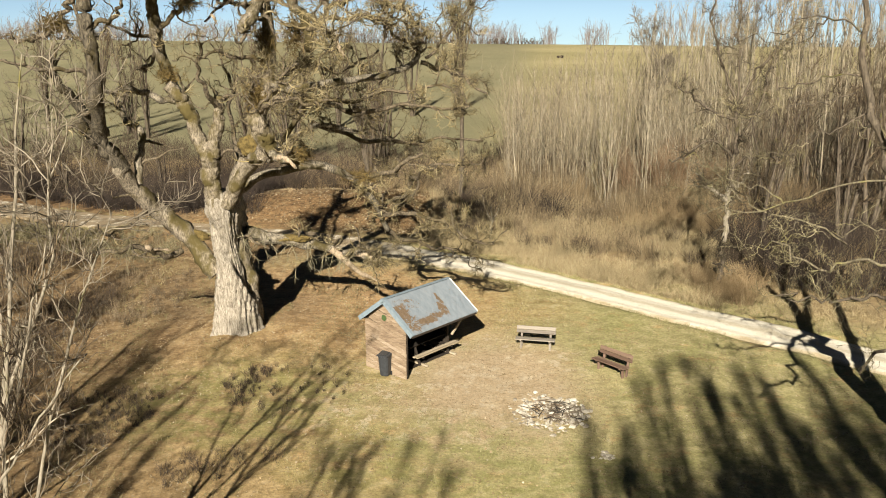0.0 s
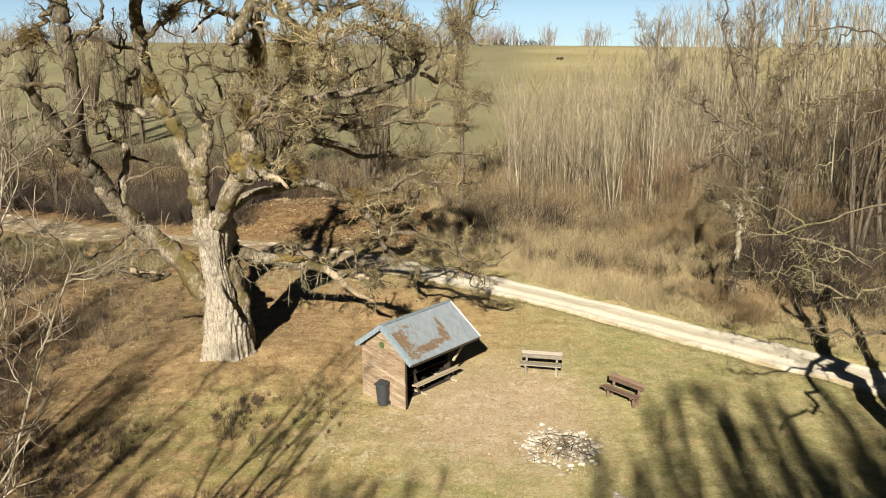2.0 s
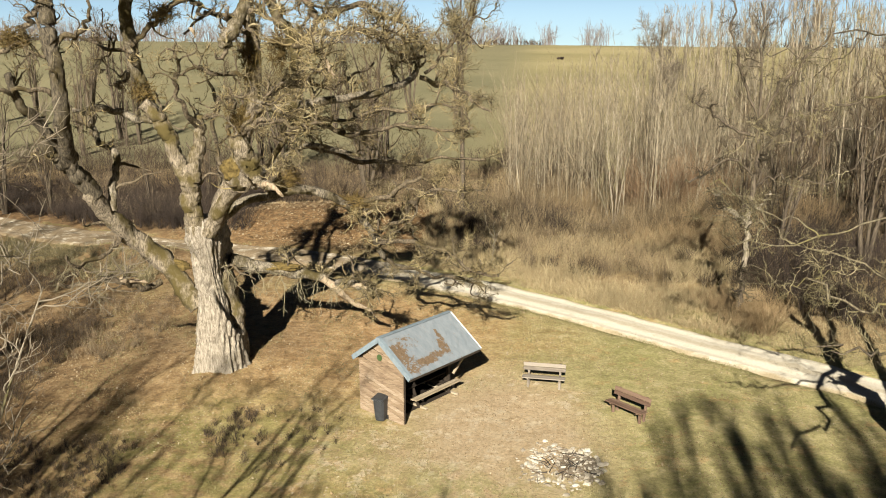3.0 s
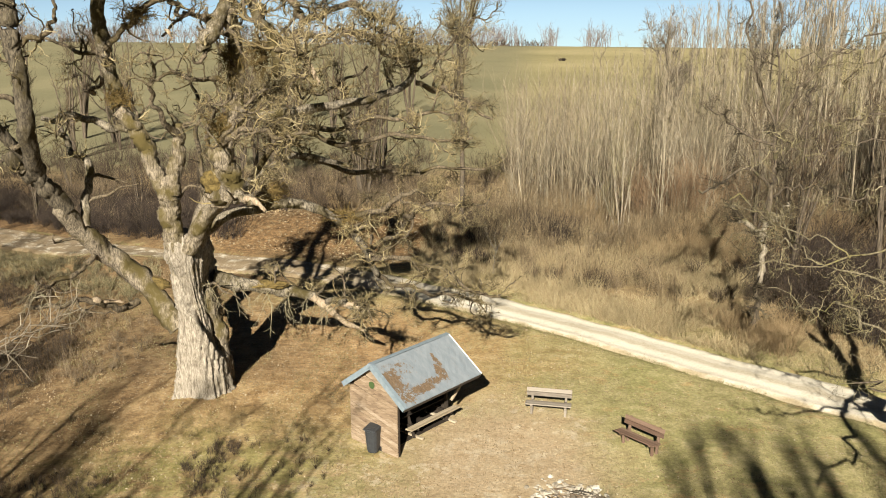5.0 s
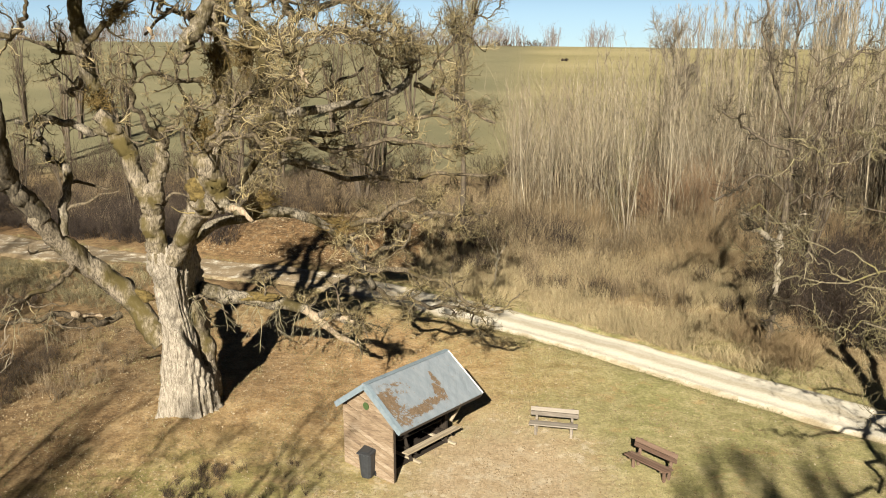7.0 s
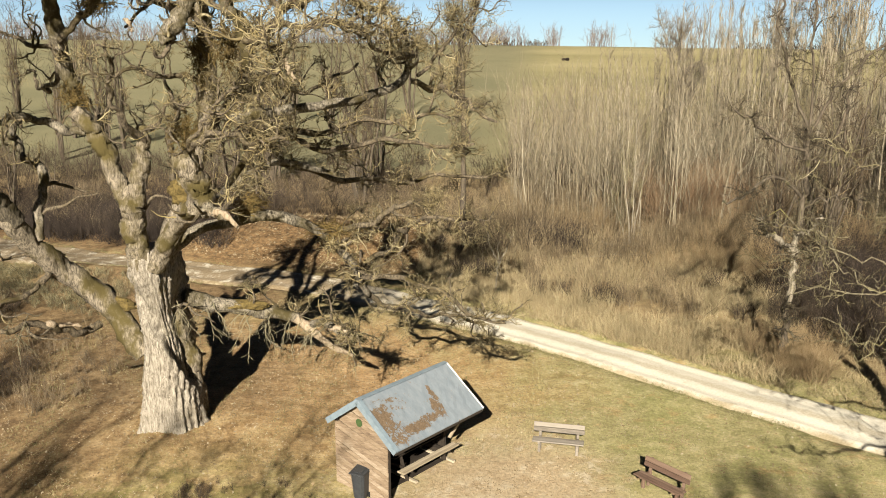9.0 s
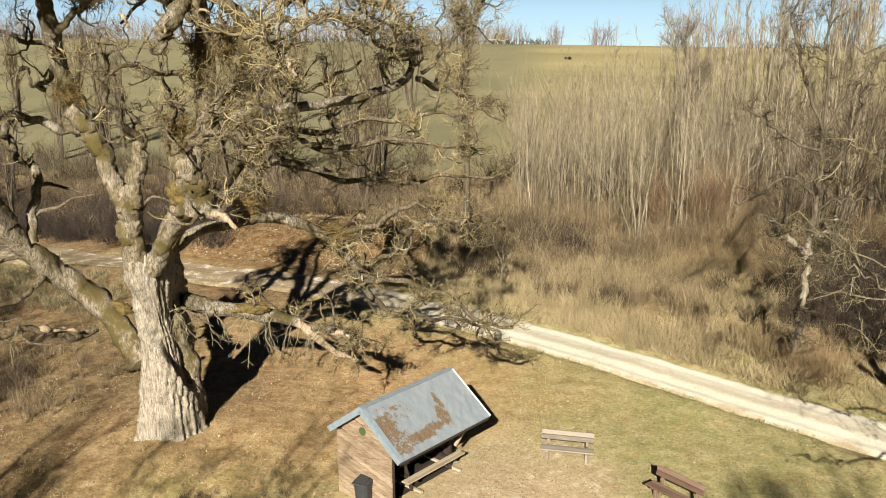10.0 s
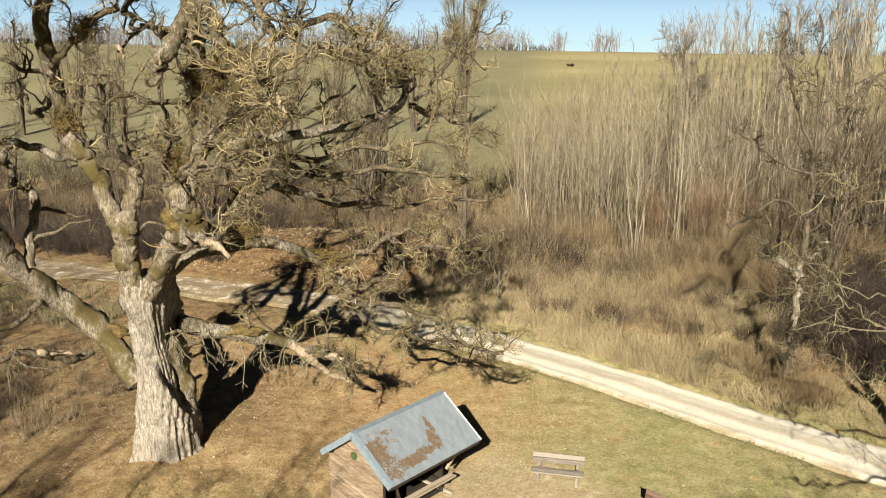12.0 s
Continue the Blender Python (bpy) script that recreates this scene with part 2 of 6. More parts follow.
def gravel_material():
    m, t, p = shade("pale_gravel", 0.95)
    co = worldpos(t)
    fine, mid = nz(t, co, 14, 5, 0.7), nz(t, co, 0.9, 4, 0.65)
    u = t.nodes.new("ShaderNodeUVMap").outputs[0]
    sep = t.nodes.new("ShaderNodeSeparateXYZ")
    t.links.new(u, sep.inputs[0])
    across = calc(t, "ADD", sep.outputs[0], calc(t, "MULTIPLY", calc(t, "SUBTRACT", mid, 0.5), 0.35))
    col = ramp(t, fine, [(0.3, (0.70, 0.63, 0.49)), (0.5, (0.86, 0.79, 0.65)), (0.7, (0.93, 0.88, 0.76))])
    mud = ramp(t, fine, [(0.3, (0.38, 0.30, 0.18)), (0.7, (0.60, 0.50, 0.33))])
    strip = calc(t, "ABSOLUTE", calc(t, "SUBTRACT", across, 0.5))
    centre = calc(t, "SUBTRACT", 1.0, smooth_step(t, strip, 0.03, 0.14))
    col = mix(t, calc(t, "MULTIPLY", centre, 0.5), col, mud)
    col = mix(t, smooth_step(t, strip, 0.36, 0.50), col, mud)
    col = mix(t, calc(t, "MULTIPLY", smooth_step(t, mid, 0.52, 0.72), 0.28), col, mud)
    wx = t.nodes.new("ShaderNodeSeparateXYZ")
    t.links.new(co, wx.inputs[0])
    # brown blotches to the left: strewn leaves, with the oak's dappled shade painted in
    strewn_shade = calc(t, "MULTIPLY", smooth_step(t, calc(t, "MULTIPLY", wx.outputs[0], -1.0), 2.0, 9.0), smooth_step(t, nz(t, co, 1.3, 6, 0.75), 0.35, 0.50))
    col = mix(t, calc(t, "MULTIPLY", strewn_shade, 0.9), col, ramp(t, fine, [(0.3, (0.17, 0.115, 0.06)), (0.7, (0.42, 0.31, 0.18))]))
    paint(t, p, col)
    bump(t, p, fine, 0.6, 0.03)
    return m


def plank_material(name, dark, mid_c, light, vary=0.5, slant=0.0):
    m, t, p = shade(name, 0.85)
    co = objco(t)
    rnd = t.nodes.new("ShaderNodeObjectInfo").outputs["Random"]
    shift = t.nodes.new("ShaderNodeVectorMath")
    shift.operation = "ADD"
    comb = t.nodes.new("ShaderNodeCombineXYZ")
    t.links.new(calc(t, "MULTIPLY", rnd, 37.0), comb.inputs[1])
    t.links.new(co, shift.inputs[0])
    t.links.new(comb.outputs[0], shift.inputs[1])
    v = shift.outputs[0]
    if slant:
        turn = t.nodes.new("ShaderNodeMapping")
        turn.inputs["Rotation"].default_value = (0, slant, 0)
        t.links.new(v, turn.inputs["Vector"])
        v = turn.outputs[0]
    g = nz(t, stretch(t, v, 1.2, 11 if slant else 16, 11 if slant else 16), 1.5, 6, 0.75, 0.3)
    big = nz(t, v, 0.9, 4)
    tone = calc(t, "ADD", calc(t, "MULTIPLY", g, 0.6), calc(t, "ADD", calc(t, "MULTIPLY", big, 0.3), calc(t, "MULTIPLY", calc(t, "SUBTRACT", rnd, 0.5), vary)))
    col = ramp(t, tone, [(0.25, dark), (0.45, mid_c), (0.68, light)])
    paint(t, p, col)
    bump(t, p, g, 0.5, 0.01)
    return m


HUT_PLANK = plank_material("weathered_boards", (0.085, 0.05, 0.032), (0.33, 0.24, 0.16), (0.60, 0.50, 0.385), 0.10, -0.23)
# near-black boards: the shade under the roof is put into their colour
HUT_SHADE = plank_material("shade_boards", (0.016, 0.012, 0.009), (0.035, 0.026, 0.019), (0.06, 0.045, 0.032), 0.2)
GREY_PLANK = plank_material("grey_bench_boards", (0.16, 0.135, 0.11), (0.29, 0.25, 0.205), (0.40, 0.355, 0.30), 0.25)
BROWN_PLANK = plank_material("brown_bench_boards", (0.10, 0.06, 0.042), (0.19, 0.12, 0.085), (0.27, 0.185, 0.135), 0.25)
TABLE_PLANK = plank_material("pale_table_boards", (0.30, 0.24, 0.16), (0.46, 0.38, 0.27), (0.58, 0.50, 0.38), 0.25)


def roof_material():
    """Blue-grey roofing felt, worn through to rusty brown along two ragged patches."""
    m, t, p = shade("worn_roofing", 0.7)
    co = objco(t)
    sep = t.nodes.new("ShaderNodeSeparateXYZ")
    t.links.new(co, sep.inputs[0])
    u, v = sep.outputs[0], sep.outputs[1]
    n1, n2 = nz(t, co, 7.5, 6, 0.75, 0.3), nz(t, co, 16, 5, 0.7)

    def spot(cu, cv, ru, rv):
        a = calc(t, "MULTIPLY", calc(t, "SUBTRACT", u, cu), 1 / ru)
        b = calc(t, "MULTIPLY", calc(t, "SUBTRACT", v, cv), 1 / rv)
        r = calc(t, "SQRT", calc(t, "ADD", calc(t, "MULTIPLY", a, a), calc(t, "MULTIPLY", b, b)))
        return calc(t, "SUBTRACT", 1.0, smooth_step(t, r, 0.35, 1.25))

    k = calc(t, "MAXIMUM", spot(1.48, 0.78, 0.55, 0.56), spot(0.60, 1.36, 0.75, 0.24))
    k = calc(t, "MAXIMUM", k, spot(-0.40, 1.12, 0.26, 0.44))
    k = calc(t, "MAXIMUM", k, calc(t, "MULTIPLY", spot(0.10, 1.28, 0.5, 0.20), 0.9))
    k = calc(t, "MAXIMUM", k, calc(t, "MULTIPLY", spot(-0.56, 0.72, 0.13, 0.42), 0.9))
    k = calc(t, "MAXIMUM", k, calc(t, "MULTIPLY", spot(1.45, 1.30, 0.8, 0.5), 0.75))
    k = calc(t, "MAXIMUM", k, calc(t, "MULTIPLY", spot(1.0, 0.45, 0.9, 0.4), 0.55))
    k = calc(t, "MAXIMUM", k, 0.18)
    worn = smooth_step(t, calc(t, "ADD", calc(t, "MULTIPLY", k, 0.30), calc(t, "ADD", calc(t, "MULTIPLY", n1, 0.75), calc(t, "MULTIPLY", n2, 0.55))), 0.835, 0.86)
    felt = ramp(t, nz(t, stretch(t, co, 2.0, 1.0, 1.0), 2.0, 5, 0.7), [(0.3, (0.205, 0.24, 0.275)), (0.5, (0.25, 0.285, 0.32)), (0.7, (0.30, 0.33, 0.36))])
    rust = ramp(t, n2, [(0.3, (0.11, 0.075, 0.045)), (0.55, (0.20, 0.14, 0.09)), (0.75, (0.30, 0.22, 0.15))])
    paint(t, p, mix(t, worn, felt, rust))
    bump(t, p, calc(t, "SUBTRACT", n2, worn), 0.4, 0.012)
    return m


def plain(name, a, b, rough=0.6, metal=0.0, scale=6.0):
    m, t, p = shade(name, rough)
    p.inputs["Metallic"].default_value = metal
    n = nz(t, objco(t), scale, 5, 0.7)
    paint(t, p, ramp(t, n, [(0.3, a), (0.7, b)]))
    bump(t, p, n, 0.25, 0.01)
    return m


GROUND, GRAVEL, ROOFING = ground_material(), gravel_material(), roof_material()
TRIM_BLUE = plain("blue_grey_trim", (0.20, 0.26, 0.31), (0.29, 0.35, 0.395), 0.6)
TRIM_WHITE = plain("bright_metal_edge", (0.72, 0.72, 0.70), (0.85, 0.85, 0.83), 0.4)
BIN_GREY = plain("dark_grey_plastic", (0.035, 0.038, 0.043), (0.06, 0.064, 0.07), 0.45)
RUBBER = plain("black_rubber", (0.012, 0.012, 0.012), (0.03, 0.03, 0.03), 0.8)
GALV = plain("pale_grip", (0.62, 0.62, 0.60), (0.75, 0.75, 0.72), 0.4)
SIGN_GREEN = plain("green_plaque", (0.05, 0.09, 0.035), (0.09, 0.14, 0.05), 0.5)
CHAR = plain("charred_wood", (0.015, 0.013, 0.012), (0.07, 0.06, 0.05), 0.95)
BROWN_STICK = plain("brown_stick", (0.10, 0.07, 0.045), (0.26, 0.19, 0.13), 0.9)
ASH = plain("ash_bed", (0.16, 0.125, 0.09), (0.40, 0.335, 0.25), 0.95, 0, 4)


def limestone():
    m, t, p = shade("pale_limestone", 0.9)
    rnd = t.nodes.new("ShaderNodeObjectInfo").outputs["Random"]
    n = nz(t, objco(t), 14, 5, 0.7)
    col = ramp(t, calc(t, "ADD", calc(t, "MULTIPLY", n, 0.5), calc(t, "MULTIPLY", rnd, 0.5)), [(0.2, (0.22, 0.185, 0.14)), (0.5, (0.46, 0.41, 0.33)), (0.8, (0.72, 0.67, 0.57))])
    paint(t, p, col)
    bump(t, p, n, 0.5, 0.01)
    return m


STONE = limestone()

# ---- mesh helpers ----


def mesh_of(name, verts, faces, material, smooth=False):
    me = bpy.data.meshes.new(name)
    verts = np.asarray(verts, np.float32).reshape(-1, 3)
    me.vertices.add(len(verts))
    me.vertices.foreach_set("co", verts.ravel())
    flat, starts, at = [], [], 0
    for f in faces:                      # arrays of equal-sided faces
        f = np.asarray(f, np.int32)
        if not len(f):
            continue
        flat.append(f.ravel())
        starts.append(at + np.arange(len(f), dtype=np.int32) * f.shape[1])
        at += f.size
    flat, starts = np.concatenate(flat), np.concatenate(starts)
    me.loops.add(len(flat))
    me.loops.foreach_set("vertex_index", flat)
    me.polygons.add(len(starts))
    me.polygons.foreach_set("loop_start", starts)
    if smooth:
        me.polygons.foreach_set("use_smooth", np.ones(len(starts), bool))
    me.update(calc_edges=True)
    me.materials.append(material)
    return me


def child(ob, parent):
    ob.parent = parent
    return ob


def part(name, bm, material, parent=None, label="", smooth=False):
    """Links a bmesh as one mesh object under a thing or a part."""
    me = bpy.data.meshes.new(name)
    bm.to_mesh(me)
    bm.free()
    me.materials.append(material)
    if smooth:
        for f in me.polygons:
            f.use_smooth = True
    ob = new(name, me)
    if parent is not None:
        ob.parent = parent
    return tagged(ob, label)


def base(name, m, label, category, group="", kind=""):
    ob = new(name)
    ob.empty_display_size = 0.2
    ob.matrix_world = m
    return tagged(ob, label, category, group, kind)


def box(bm, size, m=Matrix(), bevel=0.0):
    r = bmesh.ops.create_cube(bm, size=1.0, matrix=m @ Matrix.Diagonal((*size, 1)))
    if bevel:
        es = list({e for v in r["verts"] for e in v.link_edges})
        bmesh.ops.bevel(bm, geom=es, offset=bevel, segments=1, affect="EDGES", profile=0.5)
    return bm


def boxed(size, m=Matrix(), bevel=0.008):
    return box(bmesh.new(), size, m, bevel)


def unit(v):
    return v / np.maximum(np.linalg.norm(v, axis=-1, keepdims=True), 1e-9)


def tubes(P, R, sides):
    """P (m, n, 3) lines and R (m, n) radii: verts and quads of m tapered tubes."""
    m, n, _ = P.shape
    T = unit(np.gradient(P, axis=1))
    ref = np.where(np.abs(T[:, :1, 2:3]) > 0.8, np.array([1.0, 0.1, 0.0]), np.array([0.0, 0.1, 1.0]))
    A = unit(np.cross(T, np.broadcast_to(ref, T.shape)))
    B = np.cross(T, A)
    a = np.arange(sides) * 2 * np.pi / sides
    V = P[:, :, None] + R[:, :, None, None] * (np.cos(a)[:, None] * A[:, :, None] + np.sin(a)[:, None] * B[:, :, None])
    i = np.arange(m * n * sides).reshape(m, n, sides)
    j = np.roll(i, -1, axis=2)
    F = np.stack([i[:, :-1], j[:, :-1], j[:, 1:], i[:, 1:]], -1).reshape(-1, 4)
    return V.reshape(-1, 3), F


def joined(sets):
    V, F, at = [], [], 0
    for v, f in sets:
        V.append(v)
        F.append(f + at)
        at += len(v)
    return np.concatenate(V), F


def tube_object(name, sets, material, parent=None, label="", smooth=True):
    V, F = joined([tubes(p, r, s) for p, r, s in sets])
    ob = new(name, mesh_of(name, V, F, material, smooth))
    if parent is not None:
        ob.parent = parent
    return tagged(ob, label)


def resample(points, n):
    """A smooth line of n points through a few."""
    p = np.asarray(points, float)
    d = np.r_[0, np.cumsum(np.linalg.norm(np.diff(p, axis=0), axis=1))]
    s = np.linspace(0, d[-1], n)
    q = np.stack([np.interp(s, d, p[:, k]) for k in range(3)], -1)
    for _ in range(2):
        q[1:-1] = 0.25 * q[:-2] + 0.5 * q[1:-1] + 0.25 * q[2:]
    return q


def sprout(rng, P, R, per, span, length, angle, n, wiggle=0.3, up=0.05, ratio=0.6, tip=0.2, rmin=0.004, lean=None):
    """Child branches along parent lines P, R. per: how many each."""
    m, k, _ = P.shape
    idx = np.repeat(np.arange(m), per)
    s = rng.uniform(span[0], span[1], len(idx)) * (k - 1)
    i0 = np.minimum(s.astype(int), k - 2)
    fr = (s - i0)[:, None]
    start = P[idx, i0] * (1 - fr) + P[idx, i0 + 1] * fr
    pr = R[idx, i0] * (1 - fr[:, 0]) + R[idx, i0 + 1] * fr[:, 0]
    T = unit(P[idx, i0 + 1] - P[idx, i0])
    perp = unit(np.cross(T, rng.normal(size=T.shape)))
    a = np.radians(rng.uniform(angle[0], angle[1], len(idx)))[:, None]
    d = unit(np.cos(a) * T + np.sin(a) * perp + np.array([0, 0, up]))
    if lean is not None:
        d = unit(d + np.asarray(lean))
    L = rng.uniform(length[0], length[1], len(idx))[:, None] * (1.1 - 0.5 * s[:, None] / (k - 1))
    pts = [start]
    for _ in range(n - 1):
        pts.append(pts[-1] + d * L / (n - 1))
        d = unit(d + rng.normal(size=d.shape) * wiggle + np.array([0, 0, up]))
    r0 = np.maximum(pr * ratio * rng.uniform(0.7, 1.1, len(idx)), rmin)
    taper = np.linspace(1, tip, n)[None]
    return np.stack(pts, 1), np.maximum(r0[:, None] * taper, rmin * 0.6)


def lines(limbs, n, rng, gnarl=0.1):
    """limbs: (points, radius at the start, radius at the end)."""
    P = np.stack([resample(p, n) for p, _, _ in limbs])
    w = rng.normal(size=P.shape) * gnarl
    w[:, 0] = 0
    P = P + w * np.linspace(0.3, 1, n)[None, :, None]
    R = np.stack([np.linspace(1, 0, n) ** 0.8 * (a - b) + b for _, a, b in limbs])
    return P, R


# ---- the lie of the land ----
TRACK = [(60.0, -8.0), (38.0, 10.0), (24.0, 22.2), (13.3, 31.7), (10.4, 34.2), (7.1, 36.95), (3.1, 40.3), (-0.5, 43.0), (-4.3, 45.4),
         (-7.8, 47.5), (-11.0, 48.8), (-15.0, 49.9), (-20.0, 51.2), (-26.5, 53.4), (-36.0, 58.0), (-60.0, 70.0)]


def track_line(n=260):
    return resample([(x, y, 0) for x, y in TRACK], n)


TL = track_line()


def wave(x, y, f, seed):
    """Cheap smooth noise from crossed sines, about -1 to 1."""
    r = np.random.RandomState(seed)
    out = 0
    for k in range(5):
        a, ph = r.uniform(0, 2 * np.pi, 2)
        g = f * r.uniform(0.6, 1.7)
        out = out + np.sin((x * np.cos(a) + y * np.sin(a)) * g + ph)
    return out / 3.0


def track_distance(x, y):
    x, y = np.asarray(x, float), np.asarray(y, float)
    best = np.full(x.shape, 1e9)
    for cx, cy, _ in TL[::2]:
        best = np.minimum(best, (x - cx) ** 2 + (y - cy) ** 2)
    return np.sqrt(best)


def land(x, y):
    x, y = np.asarray(x, float), np.asarray(y, float)
    z = 0.05 * wave(x, y, 0.7, 3) + 0.025 * wave(x, y, 2.4, 4)
    r = np.hypot((x + 10.2) / 4.2, (y - 32.0) / 3.6)
    z = z + 0.6 * np.exp(-r ** 2)                                  # mound at the foot of the oak
    hut = np.exp(-(np.hypot(x + 2.2, y - 29.0) / 3.2) ** 4)
    z = z * (1 - 0.9 * hut)
    t = np.clip((y - 95) / 205, 0, 1)
    z = z + t * t * (3 - 2 * t) * np.clip(5.1 - 0.013 * x, 1.0, 14.0) - np.clip(y - 300, 0, 2000) * 0.05
    z = z - 0.6 * np.clip((np.asarray(y) - 52) / 30, 0, 1) * np.exp(-np.clip(y - 95, 0, 500) / 60)
    bank = np.clip((y - 51.5) / 5, 0, 1)
    bank = bank * bank * (3 - 2 * bank) * np.exp(-np.clip(y - 58, 0, 99) / 8) * np.exp(-((x + 9.5) / 9.5) ** 4)
    near_bank = 0.55 * np.exp(-((x + 19.5) / 3.4) ** 4) * np.exp(-((y - 47.3 + 0.26 * (x + 14.6)) / 1.7) ** 2)
    return z + 1.3 * bank + near_bank

# ---- ground ----


def steps(stops):
    """Grid lines: (from, to, spacing) one after another."""
    out = []
    for a, b, s in stops:
        out.append(np.linspace(a, b, max(2, int(round((b - a) / s)) + 1))[:-1])
    return np.concatenate(out + [[stops[-1][1]]])


gx = steps([(-1800, -300, 250), (-300, -60, 24), (-60, -24, 1.5), (-24, 18, 0.28), (18, 60, 2), (60, 300, 24), (300, 1800, 250)])
gy = steps([(-900, -60, 140), (-60, 14, 6), (14, 54, 0.28), (54, 110, 1.5), (110, 320, 10), (320, 2400, 200)])
GX, GY = np.meshgrid(gx, gy, indexing="ij")
TD = np.where((np.abs(GX) < 70) & (GY > -20) & (GY < 80), track_distance(np.clip(GX, -70, 70), np.clip(GY, -20, 80)), 99.0)
GZ = land(GX, GY)
cut = np.clip((np.interp(GX, [-27, -18, -9, -3, 4], [2.2, 1.9, 1.75, 1.65, 1.6]) - TD) / 0.5, 0, 1)
GZ = GZ - 0.14 * cut
gi = np.arange(GX.size).reshape(GX.shape)
gf = np.stack([gi[:-1, :-1], gi[1:, :-1], gi[1:, 1:], gi[:-1, 1:]], -1).reshape(-1, 4)
ground = new("ground", mesh_of("ground", np.stack([GX, GY, GZ], -1), [gf], GROUND, True))
tagged(ground, "dry spring meadow with leaf litter and worn earth", "ground", kind="structure")

# gravel track: two pale wheel ruts and a muddier middle
tl = TL[4:-4]
td = unit(np.gradient(tl, axis=0))
tn = np.stack([-td[:, 1], td[:, 0]], -1)
K = 15
side = np.linspace(-1, 1, K)
wob = 1 + 0.06 * wave(tl[:, 0], tl[:, 1], 1.3, 8)
half = np.interp(tl[:, 0], [-27, -18, -9, -3, 4], [1.9, 1.6, 1.45, 1.35, 1.27]) * wob
RX = tl[:, None, 0] + tn[:, None, 0] * side * half[:, None]
RY = tl[:, None, 1] + tn[:, None, 1] * side * half[:, None]
prof = 0.035 - 0.05 * (np.exp(-((np.abs(side) - 0.52) / 0.17) ** 2)) - 0.10 * np.clip((np.abs(side) - 0.85) / 0.15, 0, 1)
RZ = land(RX, RY) + prof[None] + 0.008 * wave(RX, RY, 5, 9)
ri = np.arange(RX.size).reshape(RX.shape)
rf = np.stack([ri[:-1, :-1], ri[:-1, 1:], ri[1:, 1:], ri[1:, :-1]], -1).reshape(-1, 4)
road_me = mesh_of("road", np.stack([RX, RY, RZ], -1), [rf], GRAVEL, True)
uv = road_me.uv_layers.new(name="across")
UV = np.stack([np.broadcast_to((side + 1) / 2, RX.shape), np.broadcast_to(np.arange(len(tl))[:, None] / len(tl), RX.shape)], -1).reshape(-1, 2)
uv.data.foreach_set("uv", UV[rf.ravel()].astype(np.float32).ravel())
road = tagged(new("road", road_me), "pale gravel farm track with two wheel ruts", "track", kind="structure")


def on_land(x, y, dz=0.0):
    return float(land(x, y)) + dz


# ---- shelter hut ----
HUT_L, RIDGE_Z, PITCH = 3.57, 2.86, math.atan2(1.06, 1.44)
REACH = {-1: 1.40, 1: 1.23}                 # ridge to eave, front and back
hut = base("shelter_hut", Matrix.Translation((-2.37, 29.32, 0.0)) @ Matrix.Rotation(math.atan2(0.794, 0.608), 4, "Z"),
           "open-fronted weathered board shelter with worn blue-grey roof", "hut")
# own axes: x along the ridge, the open side towards own -y


def roof_slab(sign):
    """One slope, its own x along the ridge and y down the slope."""
    bm = bmesh.new()
    n, k = 26, 10
    run = REACH[sign] / math.cos(PITCH)
    rnd = random.Random(5)
    grid = []
    for i in range(n + 1):
        row = []
        for j in range(k + 1):
            x, y = -HUT_L / 2 + HUT_L * i / n, run * j / k
            row.append(bm.verts.new((x, y, 0.03 + 0.006 * rnd.uniform(-1, 1) - 0.012 * math.sin(math.pi * i / n))))
        grid.append(row)
    for i in range(n):
        for j in range(k):
            bm.faces.new((grid[i][j], grid[i + 1][j], grid[i + 1][j + 1], grid[i][j + 1]))
    r = bmesh.ops.extrude_face_region(bm, geom=list(bm.faces))
    bmesh.ops.translate(bm, verts=[v for v in r["geom"] if isinstance(v, bmesh.types.BMVert)], vec=(0, 0, -0.05))
    bmesh.ops.recalc_face_normals(bm, faces=bm.faces)
    ob = part("roof_slope", bm, ROOFING, hut, "blue-grey roofing felt worn through to rusty brown" if sign < 0 else "")
    turn = Matrix.Rotation(math.pi if sign < 0 else 0, 4, "Z")
    ob.matrix_local = Matrix.Translation((0, 0, RIDGE_Z)) @ turn @ Matrix.Rotation(-PITCH, 4, "X")
    return ob


slope_front, slope_back = roof_slab(-1), roof_slab(1)
part("ridge_cap", boxed((HUT_L + 0.02, 0.16, 0.02), Matrix.Translation((0, 0, RIDGE_Z + 0.045))), TRIM_BLUE, hut)
for sx in (-1, 1):
    for sy in (-1, 1):
        run = REACH[sy] / math.cos(PITCH)
        m = Matrix.Translation((sx * (HUT_L / 2 + 0.012), 0, RIDGE_Z)) @ Matrix.Rotation(-sy * PITCH, 4, "X") @ Matrix.Translation((0, sy * run / 2, -0.02))
        part("verge_board", boxed((0.024, run, 0.17), m), TRIM_WHITE if sx > 0 else TRIM_BLUE, hut, "bright metal verge edge" if sx > 0 else "blue-grey verge board")
        wide = 0.055 if sx > 0 else 0.15
        m2 = m @ Matrix.Translation((-sx * (wide / 2 - 0.012), 0, 0.075))
        part("verge_flashing", boxed((wide, run, 0.012), m2, 0.004), TRIM_WHITE if sx > 0 else TRIM_BLUE, hut)
